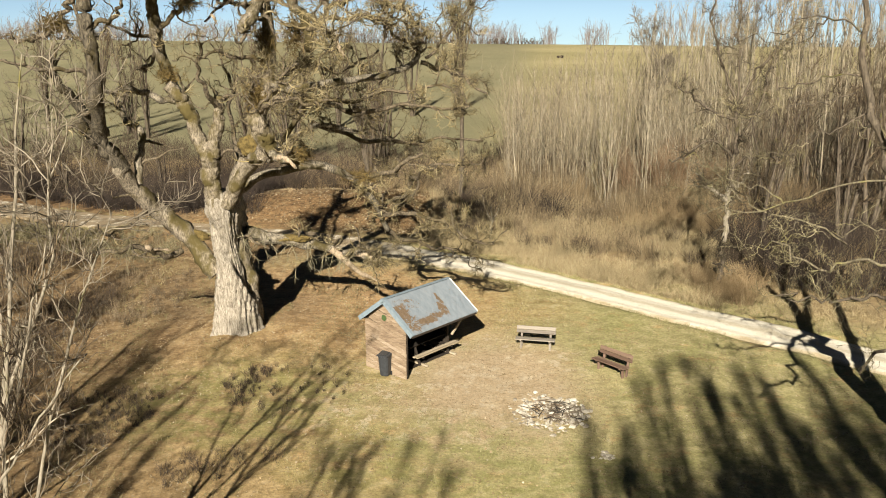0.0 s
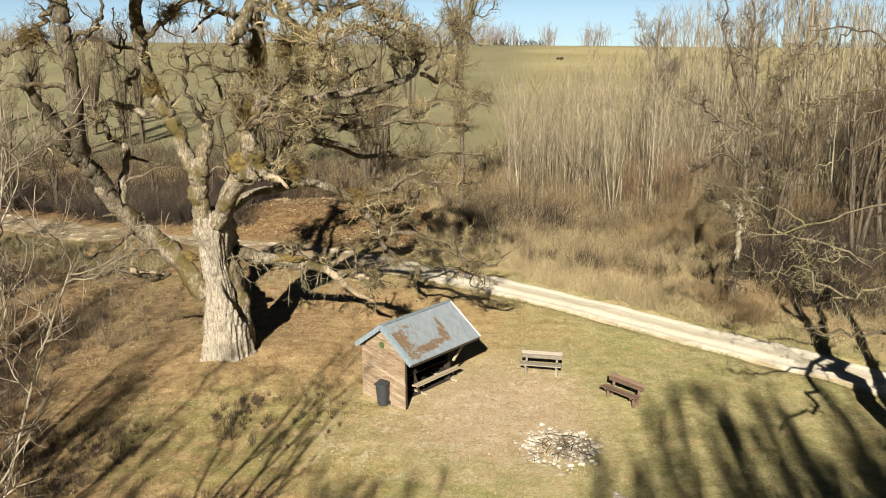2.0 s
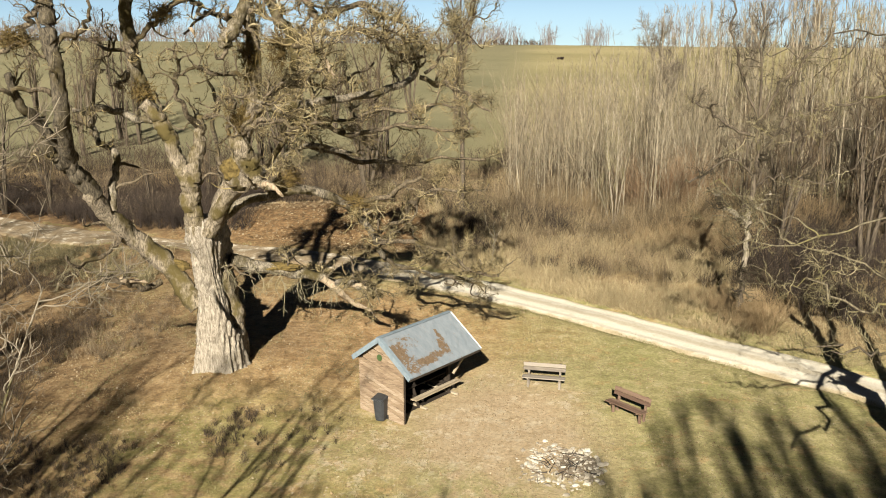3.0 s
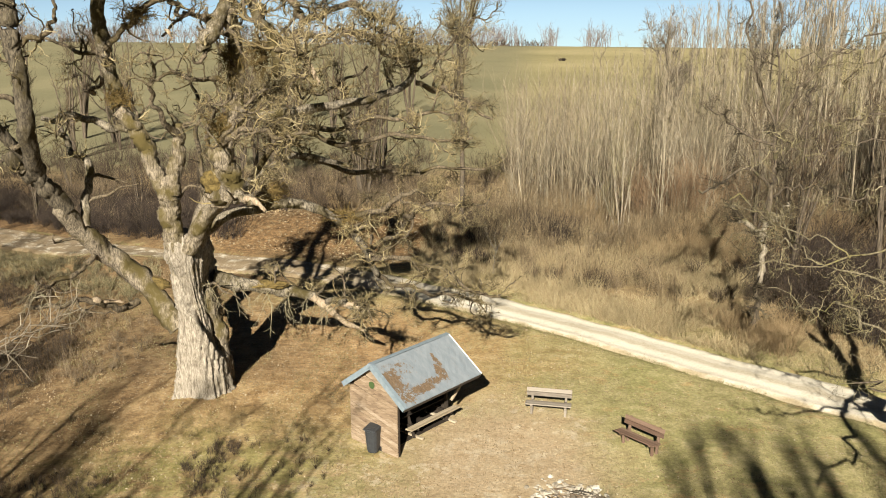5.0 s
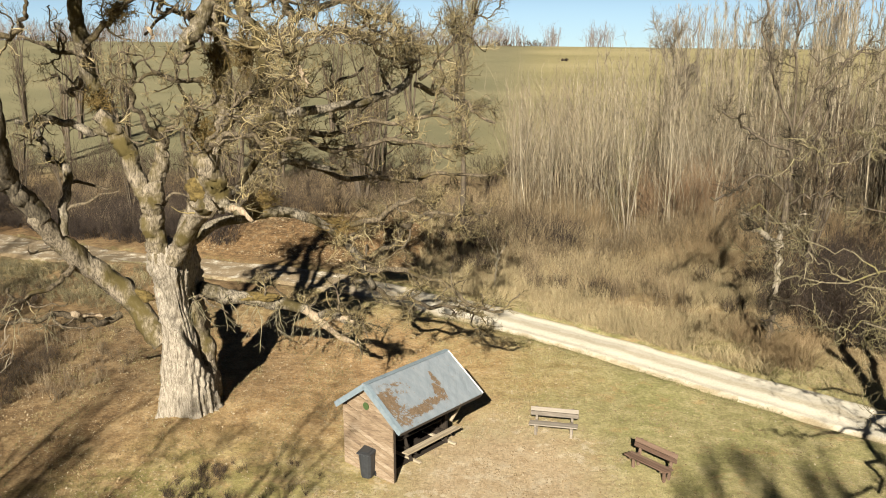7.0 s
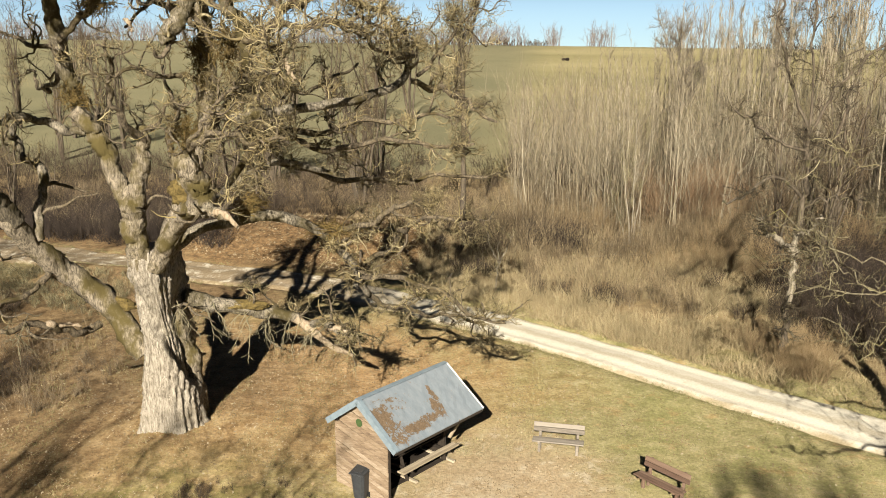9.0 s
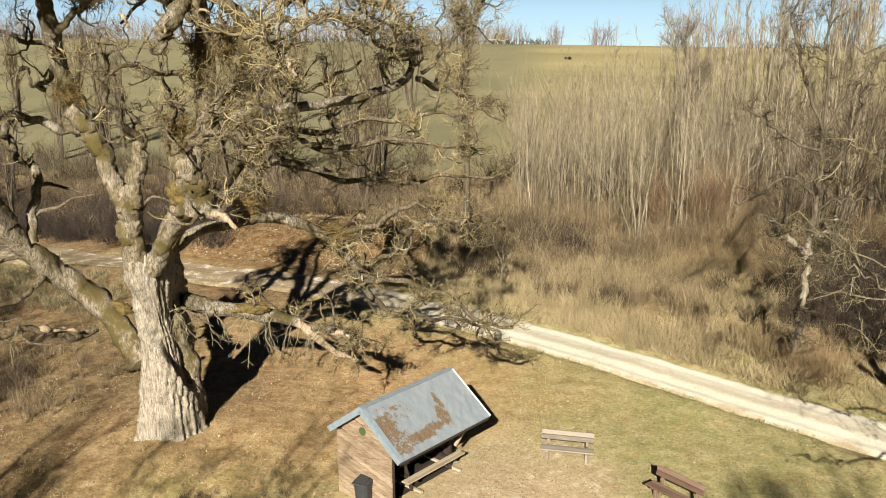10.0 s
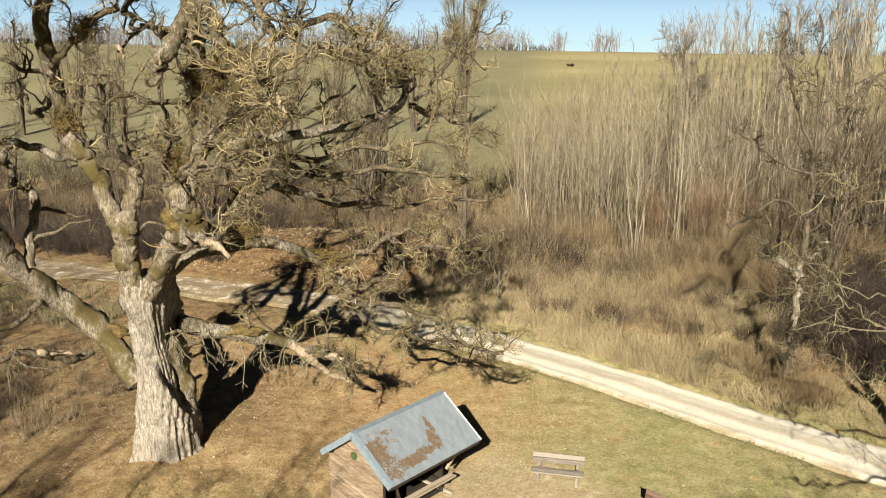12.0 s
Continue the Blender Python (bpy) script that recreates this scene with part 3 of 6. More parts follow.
for sy in (-1, 1):
    part("rafter_beam", boxed((HUT_L - 0.3, 0.1, 0.12), Matrix.Translation((0, sy * 1.02, RIDGE_Z - 1.02 * math.tan(PITCH) - 0.10))), HUT_SHADE, hut)
    part("eave_board", boxed((HUT_L - 0.02, 0.025, 0.1), Matrix.Translation((0, sy * (REACH[sy] - 0.02), RIDGE_Z - REACH[sy] * math.tan(PITCH) - 0.035))), HUT_SHADE, hut)
WX, WYF, WYB = 1.53, 0.86, 1.17        # end wall, front edge and back wall, from the middle


def clipped(poly, a, b, c):
    """The part of a flat polygon where a*u + b*v <= c."""
    out = []
    for (u0, v0), (u1, v1) in zip(poly, poly[1:] + poly[:1]):
        d0, d1 = a * u0 + b * v0 - c, a * u1 + b * v1 - c
        if d0 <= 0:
            out.append((u0, v0))
        if d0 * d1 < 0:
            f = d0 / (d0 - d1)
            out.append((u0 + f * (u1 - u0), v0 + f * (v1 - v0)))
    return out


def gable_wall(x):
    """Weathered boards nailed at a slant across the gable, each a little askew."""
    tan, top, lean = math.tan(PITCH), RIDGE_Z - 0.09, radians(13)
    c, s_ = math.cos(lean), math.sin(lean)
    for k in range(-6, 30):
        rn = random.Random(400 + k)
        tilt = lean + radians(rn.uniform(-0.8, 0.8))
        du, dv = math.cos(tilt), math.sin(tilt)
        u0, v0 = -s_ * 0.128 * k, c * 0.128 * k
        h = 0.128 * rn.uniform(0.90, 0.965)
        poly = [(u0 - 3 * du, v0 - 3 * dv), (u0 + 3 * du, v0 + 3 * dv), (u0 + 3 * du - h * dv, v0 + 3 * dv + h * du), (u0 - 3 * du - h * dv, v0 - 3 * dv + h * du)]
        for edge in ((-1, 0, WYF), (1, 0, WYB), (0, -1, -0.02), (tan, 1, top), (-tan, 1, top)):
            poly = clipped(poly, *edge) if poly else poly
        if len(poly) < 3:
            continue
        bm = bmesh.new()
        out = rn.uniform(-0.006, 0.008)
        front = [bm.verts.new((u, -0.016 - out, v)) for u, v in poly]
        back = [bm.verts.new((u, 0.012 - out, v)) for u, v in poly]
        bm.faces.new(front)
        bm.faces.new(back[::-1])
        for q in range(len(poly)):
            w = (q + 1) % len(poly)
            bm.faces.new((front[w], front[q], back[q], back[w]))
        bmesh.ops.recalc_face_normals(bm, faces=bm.faces)
        ob = part("board", bm, HUT_PLANK, hut)
        ob.matrix_local = Matrix.Translation((x, 0, 0)) @ Matrix.Rotation(math.pi / 2, 4, "Z")


gable_wall(-WX)
for z in range(13):
    part("back_board", boxed((WX + 1.45, 0.026, 0.135), Matrix.Translation(((1.45 - WX) / 2, WYB, 0.09 + z * 0.142)), 0.006), HUT_SHADE, hut)
part("corner_post", boxed((0.10, 0.10, 1.98), Matrix.Translation((-WX + 0.07, -WYF + 0.06, 1.0))), HUT_SHADE, hut)
part("corner_post", boxed((0.10, 0.10, 1.80), Matrix.Translation((-WX + 0.07, WYB - 0.07, 0.91))), HUT_SHADE, hut)
part("corner_post", boxed((0.11, 0.11, 2.35), Matrix.Translation((1.40, -0.25, 1.18))), HUT_SHADE, hut)
part("corner_post", boxed((0.11, 0.11, 1.80), Matrix.Translation((1.40, WYB - 0.07, 0.91))), HUT_SHADE, hut)
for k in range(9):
    part("end_board", boxed((0.026, WYB + 0.15, 0.135), Matrix.Translation((1.47, (WYB - 0.15) / 2, 0.09 + k * 0.142)), 0.006), HUT_SHADE, hut)
part("tie_beam", boxed((0.09, WYF + WYB, 0.11), Matrix.Translation((1.40, (WYB - WYF) / 2, 1.84))), HUT_SHADE, hut)
part("brace", boxed((0.075, 0.075, 0.78), Matrix.Translation((1.42, -0.72, 1.22)) @ Matrix.Rotation(radians(33), 4, "Y") @ Matrix.Rotation(radians(14), 4, "X")), TABLE_PLANK, hut, "pale diagonal brace")
bm = bmesh.new()
bmesh.ops.create_cone(bm, cap_ends=True, segments=28, radius1=0.115, radius2=0.11, depth=0.02,
                      matrix=Matrix.Translation((-WX - 0.04, 0.16, 2.12)) @ Matrix.Rotation(math.pi / 2, 4, "Y"))
part("plaque", bm, SIGN_GREEN, hut, "round green plaque")

# dark sheet of boards, added where the bare ground lies in roof shade
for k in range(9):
    part("floor_board", boxed((WX + 1.40, 0.148, 0.03), Matrix.Translation(((1.40 - WX) / 2, -0.22 + 0.153 * k, 0.018)), 0.005), HUT_SHADE, hut)

# picnic table under the roof, its outer seat in the sun; roof shade coloured into the rest
hm = hut.matrix_world.copy()
table = base("picnic_table", hm @ Matrix.Translation((0.50, 0.22, 0.035)), "weathered wooden picnic table with fixed seats under the shelter roof", "table")
for k in range(5):
    part("table_board", boxed((2.2, 0.165, 0.045), Matrix.Translation((0.0, -0.33 + 0.173 * k, 0.755))), HUT_SHADE, table, "table board, darkened for the shade under the roof")
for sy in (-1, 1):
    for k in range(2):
        part("seat_board", boxed((2.35, 0.125, 0.045), Matrix.Translation((0.02 * k, sy * (0.64 + 0.13 * k), 0.455))), TABLE_PLANK if sy < 0 else HUT_SHADE, table, "pale sun-bleached seat board" if sy < 0 else "")
for sx in (-0.74, 0.86):
    for sy in (-1, 1):
        part("leg", boxed((0.05, 0.12, 0.84), Matrix.Translation((sx, sy * 0.40, 0.385)) @ Matrix.Rotation(radians(sy * 22), 4, "X")), HUT_SHADE, table)
    part("seat_bearer", boxed((0.06, 1.62, 0.09), Matrix.Translation((sx - 0.055, 0, 0.385))), HUT_SHADE, table)
    part("foot_beam", boxed((0.10, 1.75, 0.06), Matrix.Translation((sx + 0.058, 0, 0.035))), TABLE_PLANK, table)

# ---- wheelie bin ----
trash = base("wheelie_bin", pose(-3.42, 27.95, 0.0, 0, 0, -20), "dark grey wheeled refuse bin standing by the hut gable", "bin")
bm = bmesh.new()
rings = []
for z, wx, wy, oy in ((0.05, 0.17, 0.19, 0.02), (0.12, 0.19, 0.21, 0.02), (0.75, 0.225, 0.25, 0.0), (0.86, 0.235, 0.265, 0.0), (0.87, 0.25, 0.28, 0.0), (0.90, 0.25, 0.28, 0.0)):
    ring = []
    for a in range(16):
        an = 2 * math.pi * (a + 0.5) / 16
        c, s = math.cos(an), math.sin(an)
        q = max(abs(c), abs(s)) ** 0.8
        ring.append(bm.verts.new((wx * c / q, oy + wy * s / q, z)))
    rings.append(ring)
for a, b in zip(rings, rings[1:]):
    for k in range(16):
        bm.faces.new((a[k], a[(k + 1) % 16], b[(k + 1) % 16], b[k]))
bm.faces.new(rings[0][::-1])
bm.faces.new(rings[-1])
part("body", bm, BIN_GREY, trash)
lid = part("lid", boxed((0.50, 0.56, 0.045), Matrix.Translation((0, -0.01, 0.93)) @ Matrix.Rotation(radians(3), 4, "X"), 0.018), BIN_GREY, trash)
part("lid_rib", boxed((0.3, 0.36, 0.02), Matrix.Translation((0, -0.02, 0.965)) @ Matrix.Rotation(radians(3), 4, "X"), 0.008), BIN_GREY, lid)
part("grip", boxed((0.36, 0.03, 0.035), Matrix.Translation((0, 0.30, 0.92))), BIN_GREY, trash)
part("pale_band", boxed((0.018, 0.20, 0.05), Matrix.Translation((-0.242, -0.05, 0.82))), GALV, trash, "pale reflective strip")
for sx in (-1, 1):
    bm = bmesh.new()
    bmesh.ops.create_cone(bm, cap_ends=True, segments=18, radius1=0.1, radius2=0.1, depth=0.05, matrix=Matrix.Translation((sx * 0.215, 0.2, 0.1)) @ Matrix.Rotation(math.pi / 2, 4, "Y"))
    bmesh.ops.bevel(bm, geom=list(bm.edges), offset=0.008, segments=1, affect="EDGES")
    w = part("wheel", bm, RUBBER, trash)
    bm = bmesh.new()
    bmesh.ops.create_cone(bm, cap_ends=True, segments=12, radius1=0.05, radius2=0.045, depth=0.012, matrix=Matrix.Translation((sx * 0.246, 0.2, 0.1)) @ Matrix.Rotation(math.pi / 2, 4, "Y"))
    part("hub", bm, GALV, w, "pale wheel hub")

trash.scale = (0.9, 0.9, 0.9)

# ---- benches ----


def park_bench(m, board, label, length=1.56):
    """Own x along the seat, the back at +y, the seat towards -y."""
    b = base("park_bench", m, label, "bench", "benches by the fire pit")
    for k in range(3):
        part("seat_slat", boxed((length, 0.115, 0.04), Matrix.Translation((0, -0.22 + k * 0.128, 0.43 - 0.012 * k))), board, b)
    for k in range(2):
        part("back_slat", boxed((length, 0.035, 0.135), Matrix.Translation((0, 0.215 + 0.03 * k, 0.615 + 0.142 * k)) @ Matrix.Rotation(radians(-12), 4, "X")), board, b)
    for sx in (-1, 1):
        x = sx * (length / 2 - 0.2)
        part("front_leg", boxed((0.08, 0.08, 0.41), Matrix.Translation((x, -0.06, 0.195))), board, b)
        part("back_leg", boxed((0.08, 0.07, 0.86), Matrix.Translation((x, 0.22, 0.40)) @ Matrix.Rotation(radians(-10), 4, "X")), board, b)
        part("seat_bearer", boxed((0.07, 0.46, 0.07), Matrix.Translation((x, -0.02, 0.385))), board, b)
    return b


park_bench(pose(2.07, 30.88, on_land(2.07, 30.88), 0, 0, -9), GREY_PLANK, "weathered grey slatted wooden bench on the grass", 1.52)
park_bench(pose(4.72, 28.62, on_land(4.72, 28.62), 0, 0, -47), BROWN_PLANK, "brown stained slatted wooden bench on the grass", 1.50)

# ---- fire pit ----
pit = base("fire_pit", pose(2.28, 25.1, on_land(2.28, 25.1)), "fire pit of pale limestone pieces with charred sticks", "fire pit")
bm = bmesh.new()
bmesh.ops.create_circle(bm, cap_ends=True, segments=40, radius=1.0)
bmesh.ops.subdivide_edges(bm, edges=list(bm.edges), cuts=3, use_grid_fill=True)
for v in bm.verts:
    r = v.co.length
    v.co.x *= 1.12 * (1 + 0.08 * math.sin(5 * math.atan2(v.co.y, v.co.x)))
    v.co.y *= 1.32 * (1 + 0.06 * math.sin(4 * math.atan2(v.co.y, v.co.x)))
    v.co.z = 0.11 * (1 - r) + 0.005
part("ash_bed", bm, ASH, pit, "grey ash and scorched earth")
rs = random.Random(11)


def rock_mesh(k):
    bm = bmesh.new()
    bmesh.ops.create_icosphere(bm, subdivisions=1, radius=1.0)
    for v in bm.verts:
        v.co = v.co * rs.uniform(0.7, 1.15)
        v.co.z *= 0.62
    me = bpy.data.meshes.new("stone")
    bm.to_mesh(me)
    bm.free()
    me.materials.append(STONE)
    return me


ROCKS = [rock_mesh(k) for k in range(7)]
for k in range(300):
    an = rs.uniform(0, 2 * math.pi)
    rr = min(1.25, abs(rs.gauss(0.72, 0.27)))
    ob = child(new("stone", ROCKS[k % 7]), pit)
    sz = rs.uniform(0.03, 0.10) * (1.15 if rr > 0.7 else 0.8)
    ob.matrix_local = Matrix.LocRotScale((1.12 * rr * math.cos(an) + 0.06 * math.sin(3 * an), 1.32 * rr * math.sin(an), 0.09 * max(0, 1 - rr) + sz * 0.4),
                                         Euler((rs.uniform(-0.5, 0.5), rs.uniform(-0.5, 0.5), rs.uniform(0, 6))), (sz * rs.uniform(0.8, 1.6), sz, sz))
rg = np.random.default_rng(12)
for k in range(46):
    an, ln = rs.uniform(0, math.pi), rs.uniform(0.2, 0.75)
    c = np.array([rs.gauss(0, 0.42), rs.gauss(0, 0.5), 0.13 + 0.05 * rs.random()])
    d = np.array([math.cos(an), math.sin(an), rs.uniform(-0.1, 0.15)]) * ln / 2
    P, R = lines([([c - d, c + 0.03 * rg.normal(size=3), c + d], rs.uniform(0.008, 0.022), 0.007)], 5, rg, 0.012)
    tube_object("charred_stick", [(P, R, 5)], CHAR if k % 2 else BROWN_STICK, pit, "" if k % 2 else "brown unburnt stick")
rubble = base("stone_heap", pose(3.85, 22.2, on_land(3.85, 22.2)), "small heap of pale stones in the grass", "stones")
for k in range(26):
    ob = child(new("stone", ROCKS[k % 7]), rubble)
    sz = rs.uniform(0.03, 0.09)
    ob.matrix_local = Matrix.LocRotScale((rs.gauss(0, 0.16), rs.gauss(0, 0.16), sz * 0.4), Euler((0, 0, rs.uniform(0, 6))), (sz * 1.2, sz, sz * 0.8))

# ---- the old oak ----
rg = np.random.default_rng(21)
oak = base("old_oak", Matrix.Translation((-9.75, 31.3, on_land(-9.75, 31.3) - 0.1)), "huge gnarled old oak, leafless, with broken limbs and moss", "tree")
O0 = np.array(oak.matrix_world.translation)


def rel(pts):
    return [tuple(np.array(p) - O0) for p in pts]


def oak_trunk():
    """A fluted, flared bole that narrows to a deep stem set back behind a broken shoulder."""
    rows, sides = 90, 110
    axis = resample(rel([(-9.74, 31.35, 0.0), (-9.73, 31.32, 0.7), (-9.74, 31.3, 1.6), (-9.72, 31.25, 2.65), (-9.76, 31.15, 3.65), (-9.85, 31.05, 4.65), (-9.97, 30.95, 5.5), (-10.0, 30.85, 6.15)]), rows)
    z = axis[:, 2] + O0[2]
    rad = np.interp(z, [0.0, 0.3, 0.7, 1.6, 2.65, 3.65, 4.65, 5.5, 5.9, 6.2], [1.12, 0.98, 0.86, 0.76, 0.68, 0.58, 0.56, 0.57, 0.50, 0.24])
    a = np.linspace(0, 2 * np.pi, sides, endpoint=False)
    A, Z = np.meshgrid(a, z)
    low = np.exp(-np.clip(Z, 0, 9) / 1.1)
    flute = 0.13 * low * np.cos(6 * A + 0.7 + 0.3 * Z) + 0.05 * np.cos(3 * A + 0.4 * Z) + 0.035 * np.cos(8 * A - 0.8 * Z)
    ridge = 0.024 * np.sin(25 * A + 3 * np.sin(1.6 * Z) + 2 * np.sin(3 * A)) + 0.020 * np.sin(39 * A + 2.4 * Z + 2 * np.sin(5 * A + Z)) + 0.022 * np.sin(13 * A + 1.6 * Z) * np.sin(3 * Z + 3 * A) + 0.013 * rg.normal(size=A.shape)
    edge = 4.50 + (3.75 - Z) / 1.75 * 1.25                       # slanting lip of the broken shoulder
    turn = A + 0.0
    turn[turn < 1.4] += 2 * np.pi
    inside = np.clip((turn - edge) / 0.10, 0, 1) * np.clip((7.6 - turn) / 0.5, 0, 1) * np.clip((5.3 - Z) / 1.2, 0, 1) * np.clip((Z - 1.7) / 0.25, 0, 1)
    lip = 0.07 * np.exp(-((turn - edge + 0.10) / 0.12) ** 2) * np.clip((4.2 - Z) / 0.5, 0, 1) * np.clip((Z - 1.7) / 0.3, 0, 1)
    r = rad[:, None] * (1 + flute) + 1.5 * ridge - 0.36 * inside + lip
    deep = 1 + 0.9 * np.clip((Z - 1.0) / 2.0, 0, 1)
    box_x = np.sign(np.cos(A)) * np.abs(np.cos(A)) ** 0.62
    box_y = np.sign(np.sin(A)) * np.abs(np.sin(A)) ** 0.80
    ly = r * box_y * deep
    V = axis[:, None] + np.stack([r * box_x, ly + (deep - 1) * r * 0.85, np.zeros_like(A)], -1)
    i = np.arange(rows * sides).reshape(rows, sides)
    j = np.roll(i, -1, 1)
    F = np.stack([i[:-1], j[:-1], j[1:], i[1:]], -1).reshape(-1, 4)
    return child(new("trunk", mesh_of("trunk", V.reshape(-1, 3), [F, i[-1][None]], OAK_BARK, True)), oak)


def gnarled(P, R, parent, rng, material):
    """A stout limb with lumps, bark ridges and a closed end."""
    n, sides = 44, 22
    q = resample(P, n)
    q[0], q[-1] = P[0], P[-1]
    r = np.interp(np.linspace(0, 1, n), np.linspace(0, 1, len(R)), R)
    V, F = tubes(q[None], r[None], sides)
    V = V.reshape(n, sides, 3)
    a, k = np.meshgrid(np.arange(sides) * 2 * np.pi / sides, np.arange(n))
    ph = rng.uniform(0, 6, 4)
    lump = 0.06 * np.sin(k * 0.45 + ph[0]) * np.cos(a + ph[1]) + 0.08 * np.sin(2 * a + k * 0.3 + ph[2]) + 0.06 * np.sin(7 * a + ph[3] + 0.15 * k) + 0.075 * rng.normal(size=a.shape)
    for _ in range(6):                   # burrs and knots
        k0, a0 = rng.uniform(2, n - 3), rng.uniform(0, 2 * np.pi)
        lump += rng.uniform(0.12, 0.34) * np.exp(-((k - k0) / rng.uniform(1.0, 2.4)) ** 2 - (np.angle(np.exp(1j * (a - a0))) / 0.7) ** 2)
    V = q[:, None] + (V - q[:, None]) * (1 + lump)[..., None]
    cap = np.arange((n - 1) * sides, n * sides)[None]
    return child(new("limb", mesh_of("limb", V.reshape(-1, 3), [F, cap], material, True)), parent)


oak_trunk()
BOUGHS = []


def limb(a, b, *pts):
    BOUGHS.append((rel(pts), a, b))


# main leaders and boughs: start radius, end radius, course
limb(0.30, 0.22, (-9.15, 31.9, 0.4), (-9.18, 31.85, 1.6), (-9.30, 31.75, 2.6), (-9.50, 31.65, 3.4), (-9.62, 31.5, 4.2))
# left bough, low and long, rising to an upright
limb(0.35, 0.27, (-10.29, 30.90, 2.92), (-10.84, 31.00, 3.59), (-11.43, 31.20, 4.25), (-11.90, 31.20, 4.76), (-12.23, 30.90, 5.22), (-12.61, 30.50, 5.79), (-12.85, 30.10, 6.30), (-13.03, 29.70, 6.91), (-13.09, 29.40, 7.41))
limb(0.275, 0.22, (-13.04, 29.50, 7.22), (-13.18, 29.20, 7.67), (-13.38, 28.90, 8.15), (-13.60, 28.60, 8.60), (-13.76, 28.30, 8.91), (-13.88, 28.00, 9.14))
limb(0.23, 0.19, (-13.02, 28.10, 8.64), (-12.90, 27.40, 9.29), (-12.65, 27.00, 9.92), (-12.50, 26.80, 10.65), (-12.51, 26.80, 11.61), (-12.59, 26.80, 12.39), (-12.64, 26.80, 13.07), (-12.67, 26.80, 13.91))
limb(0.171, 0.105, (-13.08, 28.00, 8.88), (-13.39, 27.30, 9.62), (-13.55, 26.80, 10.15), (-13.67, 26.50, 10.58), (-13.66, 26.20, 11.04), (-13.65, 26.10, 11.34))
limb(0.139, 0.071, (-12.72, 30.00, 6.58), (-12.75, 30.20, 7.18), (-12.58, 30.40, 7.80), (-12.75, 30.60, 8.38), (-13.00, 30.80, 8.66), (-13.45, 31.00, 8.93), (-13.83, 31.20, 9.35), (-13.73, 31.40, 9.77))
limb(0.071, 0.035, (-12.44, 26.80, 12.22), (-12.13, 26.90, 12.35), (-11.70, 27.00, 12.56), (-11.44, 27.00, 12.98), (-11.37, 27.10, 13.58))
limb(0.072, 0.034, (-12.85, 26.90, 10.73), (-13.14, 26.40, 10.94), (-13.67, 26.00, 10.88), (-14.15, 25.60, 11.04), (-14.78, 25.20, 11.26))
limb(0.088, 0.034, (-13.54, 26.60, 12.23), (-13.82, 26.20, 11.98), (-14.16, 25.80, 11.82), (-14.51, 25.50, 11.91))
limb(0.088, 0.053, (-12.73, 26.80, 13.41), (-13.21, 26.60, 12.74), (-13.55, 26.60, 12.19))
limb(0.110, 0.050, (-11.67, 31.00, 3.77), (-12.08, 30.40, 3.67), (-12.39, 29.60, 4.22), (-12.80, 29.00, 4.41), (-13.29, 28.60, 4.44), (-13.78, 28.20, 4.39))
limb(0.089, 0.033, (-12.65, 30.50, 5.70), (-12.92, 29.80, 5.15), (-13.18, 29.20, 4.96), (-13.49, 28.60, 4.97), (-13.71, 28.00, 5.41))
# left leader, forking to a cut stub and an upright
limb(0.340, 0.261, (-10.04, 30.70, 5.58), (-10.16, 30.60, 6.34), (-10.20, 30.55, 7.08), (-10.17, 30.50, 7.62), (-10.16, 30.50, 7.97))
limb(0.25, 0.215, (-10.28, 30.55, 7.61), (-10.46, 30.55, 8.05), (-10.59, 30.50, 8.50), (-10.75, 30.50, 9.07), (-10.93, 30.40, 9.53), (-11.18, 30.40, 9.90), (-11.44, 30.30, 10.18))
limb(0.244, 0.137, (-10.05, 30.50, 7.53), (-9.92, 30.50, 8.06), (-9.83, 30.50, 8.50), (-9.67, 30.50, 8.97), (-9.64, 30.50, 9.37), (-9.68, 30.50, 9.76))
limb(0.051, 0.034, (-9.65, 30.50, 9.66), (-9.35, 30.40, 9.70), (-9.12, 30.30, 9.95), (-8.82, 30.20, 10.30), (-8.54, 30.20, 10.33), (-8.31, 30.20, 10.17))
limb(0.120, 0.067, (-11.23, 30.40, 9.56), (-11.62, 30.30, 9.62), (-11.95, 30.20, 9.68), (-12.22, 30.10, 9.93), (-12.51, 30.00, 10.07), (-12.89, 29.80, 10.11), (-13.49, 29.60, 9.96))
limb(0.19, 0.20, (-11.08, 30.50, 9.70), (-11.42, 30.70, 10.19), (-11.64, 30.90, 10.77), (-11.83, 30.90, 11.20), (-11.89, 30.80, 11.71), (-11.79, 30.40, 12.21), (-11.78, 30.20, 12.78), (-11.61, 30.00, 13.33), (-11.30, 29.80, 14.10))
limb(0.083, 0.080, (-11.66, 30.30, 12.05), (-11.33, 30.20, 12.33), (-11.02, 30.10, 12.65), (-10.71, 30.00, 12.81), (-10.39, 29.90, 13.12), (-9.99, 29.80, 13.34), (-9.44, 29.60, 13.57))
limb(0.067, 0.034, (-11.77, 30.40, 11.97), (-12.26, 30.60, 11.80), (-12.83, 30.80, 11.96), (-13.43, 31.00, 12.20), (-13.94, 31.20, 12.45))
limb(0.068, 0.036, (-11.84, 30.80, 11.37), (-12.42, 31.20, 10.92), (-12.93, 31.60, 10.46), (-13.27, 31.80, 10.70), (-13.48, 32.00, 11.40))
